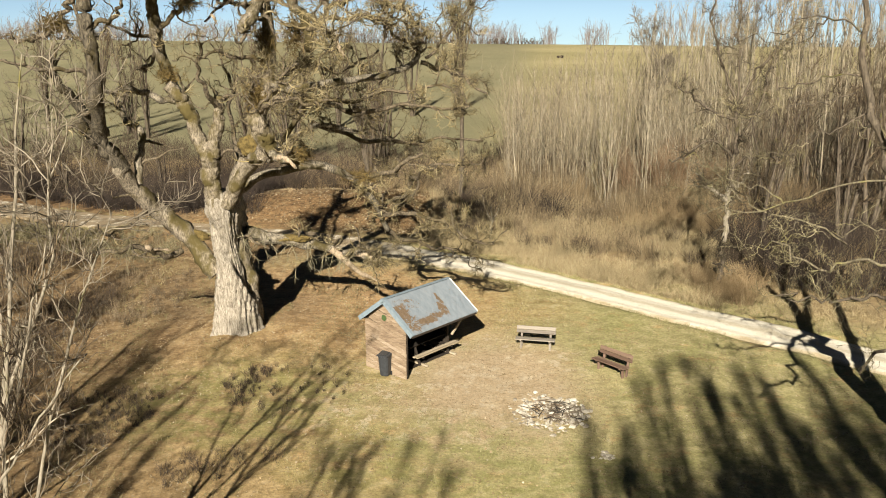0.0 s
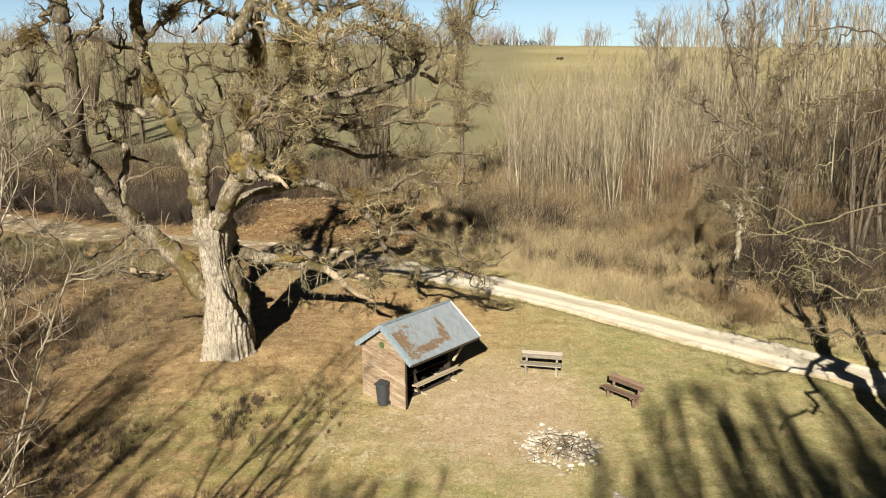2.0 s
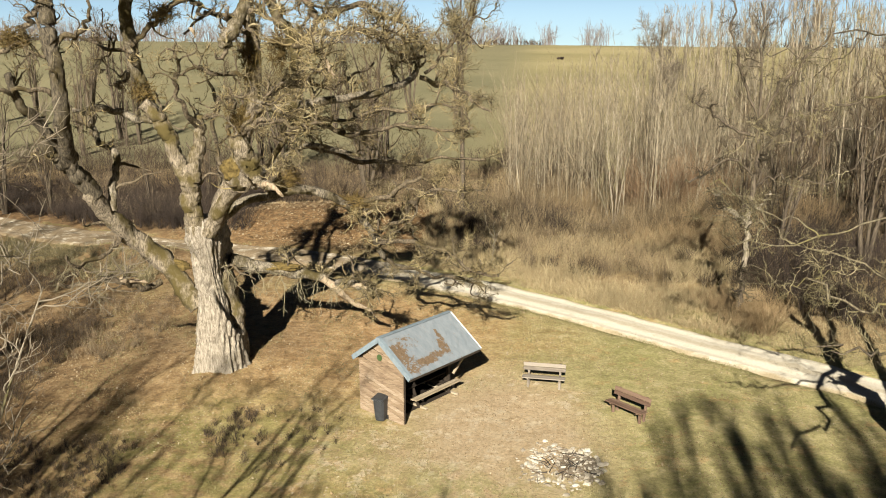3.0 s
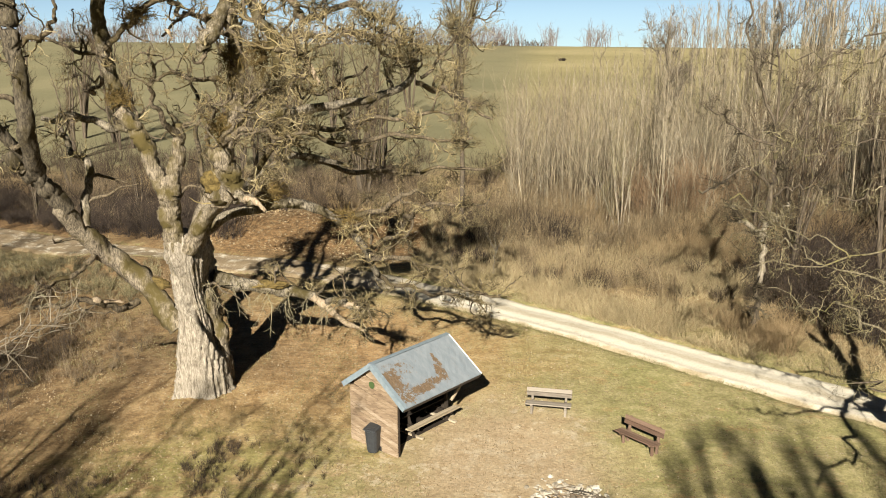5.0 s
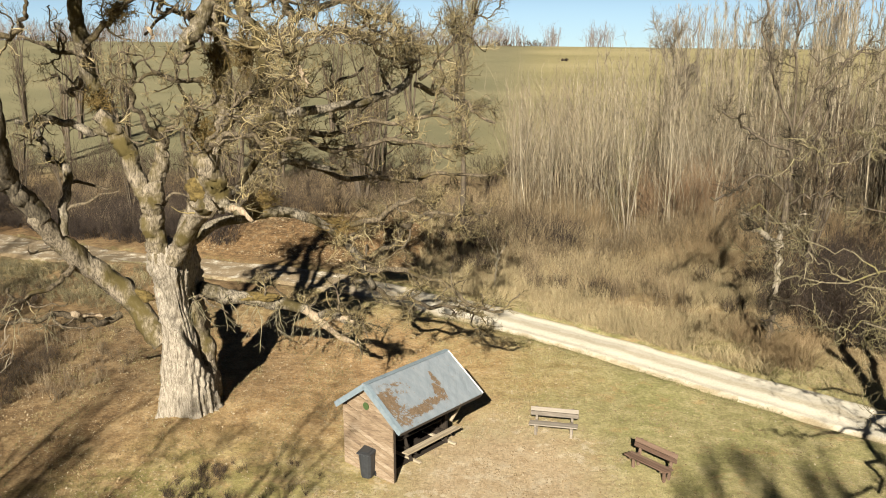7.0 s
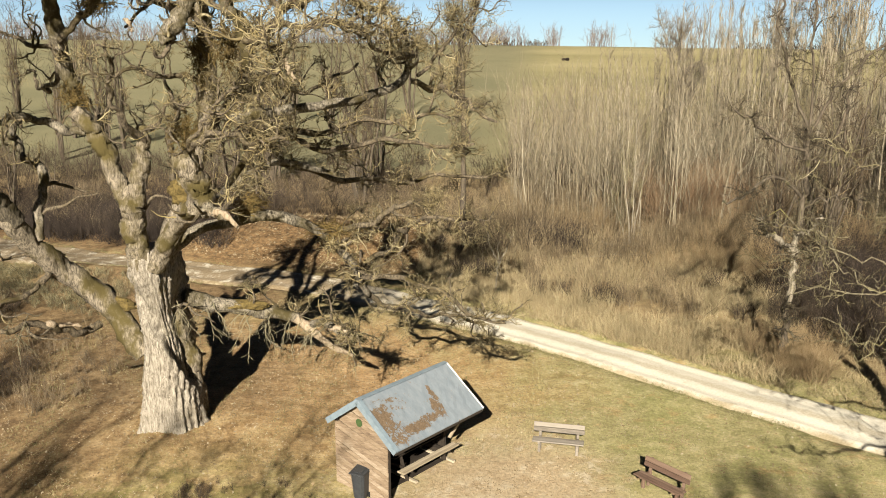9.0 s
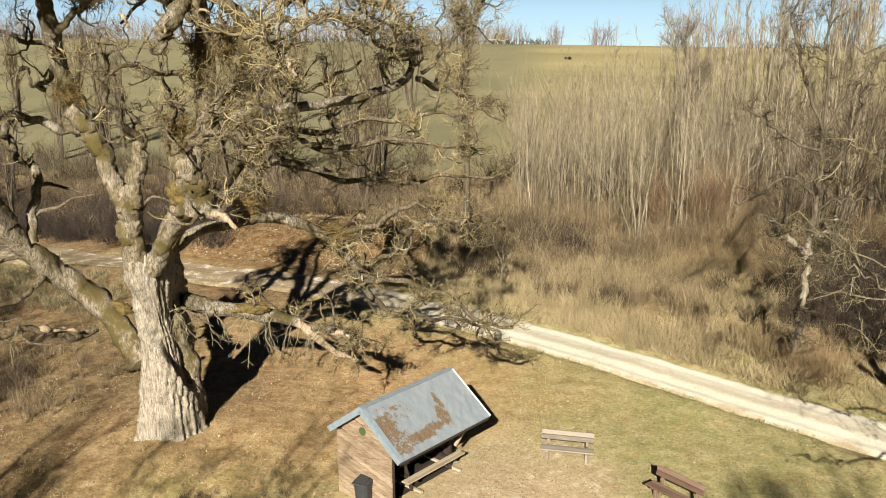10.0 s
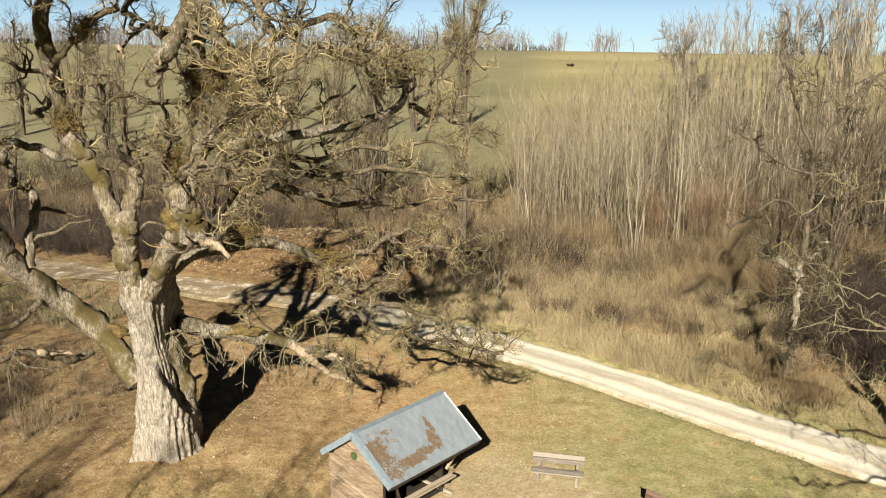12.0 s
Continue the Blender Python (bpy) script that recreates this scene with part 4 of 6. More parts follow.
# elbow bough with its broken stub and torn end
limb(0.230, 0.224, (-9.56, 30.40, 5.67), (-9.34, 30.30, 6.15), (-8.99, 30.10, 6.69), (-8.59, 29.80, 7.14), (-8.10, 29.30, 7.58), (-7.65, 28.80, 7.93), (-7.40, 28.50, 8.14))
limb(0.31, 0.27, (-7.52, 28.60, 7.83), (-7.38, 28.40, 8.21), (-7.42, 28.20, 8.61), (-7.56, 28.05, 8.98), (-7.61, 27.95, 9.28))
limb(0.129, 0.094, (-7.65, 28.60, 7.79), (-7.12, 28.10, 7.87), (-6.71, 27.80, 7.87))
# boughs behind, reaching to the right
limb(0.175, 0.095, (-9.59, 31.60, 5.92), (-9.07, 31.50, 6.51), (-8.29, 31.30, 6.81), (-7.50, 31.10, 6.89), (-6.83, 31.00, 7.10), (-6.31, 30.90, 7.31), (-5.84, 31.00, 7.11), (-5.36, 31.20, 6.82), (-4.76, 31.60, 6.48), (-4.40, 32.00, 5.83), (-4.07, 32.50, 4.99), (-3.80, 33.00, 4.16))
limb(0.090, 0.035, (-4.97, 31.50, 6.56), (-4.50, 31.60, 6.63), (-3.90, 31.60, 6.64), (-3.26, 31.60, 6.98), (-2.78, 31.40, 7.33), (-2.13, 31.20, 7.55), (-1.42, 31.00, 7.51))
limb(0.075, 0.033, (-4.15, 32.40, 5.11), (-3.62, 33.00, 5.36), (-3.19, 33.60, 5.65), (-2.74, 32.60, 6.24), (-2.21, 31.00, 6.97), (-1.74, 30.20, 7.28), (-1.00, 29.80, 7.24), (-0.17, 29.60, 7.42))
limb(0.154, 0.053, (-7.87, 30.20, 7.61), (-8.20, 32.40, 7.41), (-8.12, 33.50, 7.71), (-7.62, 33.50, 7.94), (-7.09, 33.00, 8.22), (-6.61, 32.50, 8.59), (-6.10, 32.30, 8.70), (-5.60, 32.00, 8.60), (-5.06, 31.80, 8.23), (-4.30, 31.60, 8.27))
limb(0.075, 0.034, (-3.98, 32.50, 4.89), (-2.92, 31.60, 5.19), (-1.87, 31.00, 5.15), (-1.04, 30.50, 4.94), (-0.41, 30.00, 4.56), (0.36, 29.60, 4.52))
limb(0.077, 0.041, (-3.80, 33.00, 4.16), (-3.35, 33.40, 3.64), (-2.81, 33.80, 3.63), (-2.04, 34.20, 2.99), (-1.26, 34.60, 3.09), (-0.25, 35.00, 2.65))
# low bough, mossy, with torn pale wood at its end
limb(0.247, 0.156, (-9.49, 32.20, 4.31), (-8.83, 32.50, 3.99), (-7.93, 32.70, 3.78), (-7.00, 32.90, 3.65), (-6.09, 33.00, 3.35))
limb(0.116, 0.075, (-5.62, 32.80, 3.28), (-5.02, 32.20, 3.41), (-4.53, 31.90, 3.44), (-3.96, 32.00, 2.94))
# upright leaders
limb(0.31, 0.17, (-9.72, 31.20, 5.64), (-9.12, 31.40, 7.18), (-8.45, 31.30, 8.74), (-7.88, 30.80, 10.19), (-7.61, 30.40, 11.39), (-7.50, 30.00, 12.37), (-7.59, 30.00, 13.20), (-7.67, 30.00, 14.16))
limb(0.19, 0.20, (-7.47, 29.60, 13.91), (-7.45, 29.00, 13.34), (-7.63, 28.70, 12.89), (-7.85, 28.50, 12.50), (-8.03, 28.40, 12.08))
limb(0.14, 0.14, (-7.49, 29.50, 14.58), (-6.75, 28.00, 13.84), (-6.10, 26.80, 13.28), (-5.70, 26.00, 12.90), (-5.46, 25.60, 12.57), (-5.10, 25.30, 12.25), (-5.11, 25.30, 11.86), (-5.29, 25.50, 11.45))
limb(0.053, 0.039, (-5.08, 25.30, 12.22), (-4.69, 25.00, 12.15), (-4.33, 24.80, 11.91), (-4.15, 24.60, 11.73))
limb(0.067, 0.053, (-5.09, 25.40, 12.11), (-4.64, 26.00, 12.41), (-4.29, 27.00, 12.51), (-3.89, 28.00, 12.52), (-3.60, 29.00, 12.53), (-3.44, 29.50, 12.29), (-3.20, 30.00, 12.03), (-3.00, 31.00, 11.67), (-2.79, 31.80, 11.47), (-2.41, 32.40, 11.62))
limb(0.045, 0.032, (-3.89, 28.00, 12.52), (-3.38, 28.60, 12.43), (-3.12, 29.00, 12.60), (-2.73, 29.50, 12.21), (-2.30, 30.00, 12.28))
limb(0.089, 0.049, (-5.08, 28.00, 12.76), (-4.75, 28.60, 12.93), (-4.28, 29.00, 13.05), (-4.04, 29.20, 13.36), (-3.50, 29.50, 13.13), (-2.94, 30.00, 12.75), (-2.50, 30.40, 12.43))
limb(0.107, 0.059, (-6.01, 29.00, 14.24), (-5.64, 28.60, 13.64), (-5.34, 28.20, 13.05), (-5.08, 28.00, 12.73), (-5.31, 27.60, 12.33))
limb(0.155, 0.073, (-7.83, 30.90, 10.27), (-7.12, 30.40, 9.90), (-5.99, 30.00, 10.11), (-5.02, 30.20, 10.31), (-4.11, 30.80, 10.32), (-3.54, 31.60, 10.47), (-2.94, 32.50, 10.66), (-2.44, 33.00, 10.86), (-2.37, 33.20, 11.33), (-2.62, 33.40, 11.81), (-2.57, 33.40, 12.22))
limb(0.091, 0.035, (-2.44, 33.00, 10.84), (-1.72, 33.00, 10.59), (-1.17, 33.00, 10.45), (-0.51, 32.40, 10.15), (-0.06, 32.00, 9.84))
limb(0.054, 0.037, (-2.26, 33.00, 10.99), (-1.82, 33.20, 11.33), (-1.37, 33.40, 11.95), (-1.11, 33.60, 12.39), (-0.48, 34.00, 13.09))
limb(0.109, 0.032, (-7.88, 32.00, 7.82), (-6.96, 31.60, 9.15), (-5.95, 31.20, 9.64), (-5.04, 31.00, 9.58), (-3.96, 30.80, 9.78), (-2.88, 30.40, 9.74), (-1.83, 30.00, 10.20), (-1.15, 29.60, 10.16))
limb(0.087, 0.031, (-5.95, 31.20, 9.64), (-5.15, 30.60, 9.12), (-4.22, 30.20, 9.14), (-3.31, 29.80, 9.48), (-2.27, 29.40, 9.62), (-1.28, 29.00, 9.32), (-0.47, 28.60, 9.60))
limb(0.092, 0.041, (-6.67, 32.50, 8.57), (-5.75, 33.40, 8.16), (-4.75, 34.20, 7.55), (-3.65, 34.80, 7.76), (-2.49, 35.20, 7.29), (-1.31, 35.60, 7.64), (-0.10, 36.00, 7.38))
limb(0.087, 0.040, (-8.02, 31.00, 9.57), (-7.53, 32.00, 10.52), (-6.86, 33.00, 10.80), (-6.17, 34.00, 10.36), (-5.38, 35.00, 10.67), (-4.54, 36.00, 11.20))
limb(0.084, 0.031, (-7.77, 30.50, 10.97), (-8.28, 30.00, 11.17), (-8.75, 29.40, 11.05), (-9.15, 29.00, 11.39), (-9.57, 28.60, 11.26))
limb(0.081, 0.034, (-7.61, 30.00, 12.45), (-8.68, 30.60, 13.09), (-9.51, 31.00, 13.02), (-10.23, 31.40, 12.44))
limb(0.112, 0.043, (-9.90, 32.00, 5.72), (-10.00, 33.50, 7.34), (-10.71, 35.00, 8.69), (-10.84, 36.50, 9.74), (-11.79, 38.00, 11.10))
limb(0.086, 0.031, (-9.63, 30.50, 9.28), (-9.87, 29.60, 10.14), (-9.92, 29.00, 10.91), (-9.53, 28.60, 11.71), (-9.72, 28.20, 12.18))
limb(0.078, 0.029, (-7.66, 28.00, 9.30), (-6.97, 27.60, 9.82), (-6.08, 27.20, 9.95), (-5.39, 26.80, 9.78), (-4.56, 26.40, 9.91))
limb(0.062, 0.029, (-7.57, 28.00, 9.28), (-7.20, 27.60, 9.90), (-6.54, 27.30, 10.38), (-6.27, 27.00, 10.92), (-5.83, 26.80, 11.08))
limb(0.062, 0.030, (-7.76, 28.00, 9.23), (-7.89, 27.80, 9.79), (-7.55, 27.60, 10.35), (-7.67, 27.40, 10.89))
limb(0.082, 0.032, (-9.28, 30.60, 14.04), (-9.58, 30.40, 13.49), (-9.22, 30.20, 12.93), (-8.63, 30.00, 13.24))
# head of the crown, reaching forward over the fork; unseen, added to shade the leaders
limb(0.16, 0.04, (-7.67, 30.0, 14.1), (-7.9, 28.6, 15.4), (-7.2, 26.8, 16.2), (-7.6, 24.6, 16.8), (-7.0, 22.6, 17.4))
limb(0.14, 0.04, (-7.6, 29.8, 14.3), (-8.8, 28.0, 15.2), (-9.8, 26.2, 15.6), (-10.4, 24.2, 16.2), (-11.4, 22.6, 16.4))
limb(0.14, 0.04, (-11.3, 29.8, 14.1), (-11.0, 28.0, 15.0), (-11.9, 26.0, 15.4), (-12.0, 24.0, 15.8), (-13.0, 22.4, 16.4))
limb(0.13, 0.04, (-12.67, 26.8, 13.9), (-12.9, 25.6, 14.8), (-13.6, 24.0, 15.2), (-13.4, 22.4, 16.0))
limb(0.13, 0.04, (-11.3, 29.8, 14.1), (-10.2, 28.8, 15.4), (-9.6, 27.0, 16.6), (-9.0, 25.2, 17.4), (-9.2, 23.6, 18.2))
limb(0.12, 0.04, (-6.0, 29.0, 14.2), (-5.4, 27.4, 15.0), (-5.8, 25.6, 15.4), (-5.0, 23.8, 16.0), (-5.4, 22.4, 16.4))
limb(0.12, 0.04, (-6.0, 29.0, 14.3), (-4.8, 28.4, 15.2), (-3.8, 27.0, 15.4), (-3.2, 25.4, 16.0), (-2.4, 24.0, 16.2))
limb(0.12, 0.04, (-7.6, 29.9, 14.4), (-7.0, 30.6, 16.0), (-6.2, 30.2, 17.6), (-6.6, 29.0, 19.0))
limb(0.12, 0.04, (-11.4, 29.8, 14.2), (-12.2, 30.4, 15.8), (-12.0, 29.6, 17.4), (-12.8, 28.6, 18.6))
P0, R0 = lines(BOUGHS, 18, rg, 0.06)
slender = R0[:, 0] < 0.145
P0[slender, 1:] += rg.normal(size=P0[slender, 1:].shape) * 0.07      # zigzag of the thinner limbs


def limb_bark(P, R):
    """Old pale bark near the fork; crown shade coloured into the far left bough, partly into thinner wood."""
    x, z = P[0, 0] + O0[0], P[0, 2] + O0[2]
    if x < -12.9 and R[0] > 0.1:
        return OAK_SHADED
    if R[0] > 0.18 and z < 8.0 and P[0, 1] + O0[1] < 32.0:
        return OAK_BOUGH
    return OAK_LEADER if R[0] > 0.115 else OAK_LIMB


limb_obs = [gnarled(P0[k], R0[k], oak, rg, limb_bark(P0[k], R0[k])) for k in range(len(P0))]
stout = np.array([k for k in range(len(P0)) if R0[k, 0] > 0.19])
fine_ones = np.array([k for k in range(len(P0)) if R0[k, 0] <= 0.19])
PA, RA = sprout(rg, P0[stout], R0[stout], 5, (0.5, 1.0), (0.9, 2.6), (35, 85), 14, 0.32, 0.06, 0.34, 0.24, 0.034)
PB, RB = sprout(rg, P0[fine_ones], R0[fine_ones], 9, (0.15, 1.0), (0.6, 2.3), (30, 80), 14, 0.34, 0.05, 0.62, 0.24, 0.034)
for k in range(len(PA)):
    c = PA[k, 7] + O0
    if -14.2 < c[0] < -6.9 and c[1] < 31.2 and c[2] < (9.4 if c[0] > -11.4 else 8.4) and k % 4:
        continue
    tube_object("branch", [(PA[k:k + 1], RA[k:k + 1], 6)], OAK_LIMB, limb_obs[stout[k // 5]])
airy = rg.random(len(PB)) < 0.55
kept = np.array([not ((PB[k, 7] + O0)[0] < -7.4 and 13.6 > (PB[k, 7] + O0)[2] > 8.0 and airy[k]) for k in range(len(PB))])
for k in np.flatnonzero(kept):
    c = PB[k, 7] + O0
    if -14.2 < c[0] < -6.9 and c[1] < 31.2 and c[2] < (9.4 if c[0] > -11.4 else 8.4) and k % 4:
        continue
    tube_object("branch", [(PB[k:k + 1], RB[k:k + 1], 6)], OAK_LIMB, limb_obs[fine_ones[k // 9]])
P1, R1 = np.concatenate([PA, PB[kept]]), np.concatenate([RA, RB[kept]])


def clear_of_fork(P, R, keep=0.12):
    """Few twigs grow on the old wood round the fork."""
    c = P[:, P.shape[1] // 2] + O0
    near = (c[:, 0] > -14.6) & (c[:, 0] < -6.9) & (c[:, 1] < 31.6) & (c[:, 2] < np.where(c[:, 0] < -11.4, 8.6, 9.8))
    ok = ~near | (rg.random(len(P)) < keep)
    return P[ok], R[ok]


def thin_low(P, R, keep):
    """Light, open twigs low on the right."""
    c = P[:, P.shape[1] // 2] + O0
    low = (c[:, 0] > -9) & (c[:, 0] < -5.2) & (c[:, 2] < 6.2) & (c[:, 1] < 33.5)
    ok = ~low | (rg.random(len(P)) < keep)
    return P[ok], R[ok]


def open_left(P, R, keep):
    """The crown is open on the left, so that the land shows through."""
    c = P[:, P.shape[1] // 2] + O0
    left = (c[:, 0] < -7.2) & (c[:, 2] > 8.0) & (c[:, 2] < 13.6)
    ok = ~left | (rg.random(len(P)) < keep)
    return P[ok], R[ok]


P1, R1 = thin_low(*clear_of_fork(P1, R1, 0.4), 0.7)
P2, R2 = sprout(rg, P1, R1, 10, (0.10, 1.0), (0.25, 0.95), (30, 80), 8, 0.34, 0.05, 0.55, 0.4, 0.012)
P2, R2 = open_left(*thin_low(*clear_of_fork(P2, R2), 0.55), 0.36)
P3, R3 = sprout(rg, P2, R2, 5, (0.2, 1.0), (0.12, 0.45), (30, 80), 5, 0.32, 0.04, 0.62, 0.5, 0.0075)
P3, R3 = clear_of_fork(P3, R3)
P4, R4 = sprout(rg, P3, R3, 1, (0.2, 1.0), (0.10, 0.30), (30, 70), 3, 0.2, 0.03, 0.7, 0.5, 0.006)
tagged(tube_object("twig_mass", [(P2, R2, 4), (P3, R3, 3), (P4, R4, 3)], OAK_TWIG, oak), kind="stuff")
MOSS = bark("moss", (0.06, 0.042, 0.012), (0.23, 0.165, 0.055), None, 0, (5, 5, 5))


def moss_cushion(c, size):
    bm = bmesh.new()
    bmesh.ops.create_icosphere(bm, subdivisions=4, radius=1.0)
    for v in bm.verts:
        n = v.co.normalized()
        k = 1 + 0.30 * noise.noise(n * 2.3 + Vector(c)) + 0.16 * noise.noise(n * 6 + Vector(c)) + 0.08 * noise.noise(n * 15)
        v.co = Vector((n.x * size[0], n.y * size[1], n.z * size[2])) * k + Vector(c) - Vector(O0)
    part("moss_cushion", bm, MOSS, oak, "olive-yellow moss", True)


for spot, size in (((-8.45, 30.3, 7.95), (0.5, 0.25, 0.42)), ((-6.9, 31.05, 7.2), (0.5, 0.16, 0.14)), ((-11.2, 31.2, 4.3), (0.55, 0.2, 0.24)), ((-7.9, 32.7, 3.88), (0.9, 0.25, 0.16))):
    moss_cushion(spot, size)


def shoot_clump(c, size, n, seed):
    """A brush of short mossy shoots growing out of old wood."""
    rng = np.random.default_rng(seed)
    d = unit(rng.normal(size=(n, 3)) + np.array([0, 0, 0.35]))
    p = np.array(c) - O0 + rng.normal(size=(n, 3)) * np.array(size) * 0.35
    ln = rng.uniform(0.4, 1.1, (n, 1)) * np.array(size)
    pts = [p]
    for _ in range(4):
        pts.append(pts[-1] + d * ln / 4)
        d = unit(d + rng.normal(size=d.shape) * 0.45)
    P = np.stack(pts, 1)
    R = np.full((n, 1), 0.012) * np.linspace(1, 0.4, 5)[None]
    B, RB = sprout(rng, P, R, 3, (0.3, 1.0), (0.1, 0.3), (30, 70), 3, 0.3, 0.05, 0.8, 0.5, 0.009)
    tagged(tube_object("shoot_clump", [(P, R, 4), (B, RB, 3)], SHOOT, oak, "brush of yellow-brown mossy shoots"), kind="stuff")


SHOOT = stems("mossy_shoots", [(0.09, 0.06, 0.02), (0.24, 0.165, 0.055), (0.16, 0.115, 0.035), (0.32, 0.22, 0.085)])
for k, (spot, size, n) in enumerate((((-6.9, 31.0, 7.5), (0.6, 0.35, 0.3), 120), ((-7.6, 27.9, 9.9), (0.45, 0.4, 0.5), 130),
                                     ((-5.6, 25.6, 12.0), (0.35, 0.3, 0.6), 120), ((-4.7, 31.6, 6.6), (0.6, 0.4, 0.35), 120), ((-7.7, 29.9, 11.6), (0.4, 0.35, 0.7), 120),
                                     ((-11.4, 30.3, 10.5), (0.55, 0.45, 0.45), 90), ((-13.6, 26.5, 12.3), (0.5, 0.4, 0.4), 180),
                                     ((-10.4, 29.8, 13.0), (0.5, 0.3, 0.35), 160))):
    shoot_clump(spot, size, n, 301 + k)


def hanging_spray(c, seed):
    """Pale bare shoots that droop from the low bough."""
    rng = np.random.default_rng(seed)
    n = 6
    d = unit(np.stack([rng.normal(-0.2, 0.6, n), rng.normal(-0.3, 0.5, n), rng.uniform(-0.9, -0.1, n)], -1))
    pts = [np.array(c) - O0 + rng.normal(size=(n, 3)) * 0.12]
    ln = rng.uniform(0.7, 1.5, (n, 1))
    for _ in range(6):
        pts.append(pts[-1] + d * ln / 6)
        d = unit(d + rng.normal(size=d.shape) * 0.22 + np.array([0, 0, -0.06]))
    P = np.stack(pts, 1)
    R = np.full((n, 1), 0.015) * np.linspace(1, 0.4, 7)[None]
    B, RB = sprout(rng, P, R, 5, (0.25, 1.0), (0.2, 0.7), (25, 60), 5, 0.25, -0.05, 0.7, 0.4, 0.009)
    tagged(tube_object("hanging_spray", [(P, R, 5), (B, RB, 4)], SPRAY, oak, "pale drooping bare shoots"), kind="stuff")


SPRAY = stems("pale_shoots", [(0.12, 0.10, 0.06), (0.36, 0.31, 0.20), (0.24, 0.21, 0.12), (0.44, 0.39, 0.28)])
for k, c in enumerate(((-8.7, 32.2, 4.0), (-7.5, 32.5, 3.7), (-6.9, 32.6, 3.6), (-6.2, 32.9, 3.4), (-9.2, 31.1, 4.4), (-12.9, 28.9, 4.5), (-13.6, 28.3, 5.0), (-5.2, 32.3, 3.4))):
    hanging_spray(c, 701 + k)


def torn_end(r, *pts):
    """A splintered end of bright bare wood."""
    P, R = lines([(rel(pts), r, r * 0.3)], 12, rg, 0.03)
    R = R * (1 + 0.18 * rg.normal(size=R.shape))
    tube_object("torn_end", [(P, np.maximum(R, 0.015), 9)], RAW_WOOD, oak, "pale torn heartwood")


torn_end(0.11, (-7.0, 28.0, 7.89), (-6.71, 27.8, 7.90), (-6.39, 27.6, 7.78), (-6.18, 27.48, 7.60))
torn_end(0.17, (-6.2, 32.95, 3.42), (-5.7, 33.0, 3.0), (-5.14, 33.2, 2.35), (-4.38, 33.4, 1.95))
torn_end(0.10, (-5.0, 32.1, 3.42), (-4.5, 31.9, 3.46), (-3.96, 32.0, 2.94))
torn_end(0.06, (-4.2, 24.62, 11.78), (-4.06, 24.55, 11.55), (-3.97, 24.5, 11.36))
torn_end(0.06, (-9.25, 29.0, 12.62), (-9.16, 29.0, 12.5), (-9.08, 29.0, 12.34))
torn_end(0.10, (-12.5, 29.4, 4.28), (-12.1, 30.0, 4.08), (-11.7, 30.1, 4.02))

# ---- other trees ----
def bare_tree(name, m, label, limbs, bark_m, twig_m, seed, counts=(6, 6, 5), lens=((1.2, 3.0), (0.5, 1.4), (0.2, 0.7)), up=0.08, angle=(25, 65), rmin=0.006, group="", sides=8, wiggle=0.25, gnarl=0.05, pale=(), pale_bark=None):
    """A leafless tree from its main stems (own coordinates). pale: which stems have the other bark."""
    rng = np.random.default_rng(seed)
    tree = base(name, m, label, "tree", group)
    P, R = lines(limbs, 16 if gnarl > 0.05 else 12, rng, gnarl)
    for k in range(len(P)):
        tube_object("limb" if k else "trunk", [(P[k:k + 1], R[k:k + 1], sides)], pale_bark if k in pale else bark_m, tree)
    A, RA = sprout(rng, P, R, counts[0], (0.25, 1.0), lens[0], angle, 9, wiggle, up, 0.5, 0.3, rmin * 2)
    B, RB = sprout(rng, A, RA, counts[1], (0.15, 1.0), lens[1], angle, 6, wiggle, up, 0.55, 0.35, rmin * 1.3)
    sets = [(A, RA, 5), (B, RB, 3)]
    if counts[2]:
        C, RC = sprout(rng, B, RB, counts[2], (0.2, 1.0), lens[2], angle, 3, 0.2, up, 0.6, 0.5, rmin)
        sets.append((C, RC, 3))
    tagged(tube_object("crown", sets, twig_m, tree), kind="stuff")
    return tree


def at(x, y, dz=-0.1):
    return Matrix.Translation((x, y, on_land(x, y, dz)))


# slim tree close by on the left, whose stems throw long shadows towards the hut
bare_tree("slim_ash", at(-8.4, 11.8), "slim leafless young tree with several pale stems", [
    ([(0, 0, 0), (0.3, 0.0, 3.5), (0.55, 0.1, 6.5), (1.1, 0.1, 9.0), (1.5, 0.2, 12.0)], 0.07, 0.012),
    ([(0.1, 0, 1.5), (0.9, 0.1, 4.5), (1.7, 0.3, 7.2), (2.5, 0.4, 9.4)], 0.045, 0.010),
    ([(0.3, 0, 3.8), (-0.5, 0.2, 6.4), (-0.9, 0.4, 9.5)], 0.045, 0.010),
    ([(0.5, 0, 6.0), (1.6, 0, 8.2), (2.1, -0.1, 11.2)], 0.04, 0.01)], PALE_BARK, ASH_TWIG, 31, (14, 7, 3), ((0.8, 2.6), (0.4, 1.2), (0.15, 0.5)), 0.12, (30, 70), rmin=0.007, wiggle=0.30)

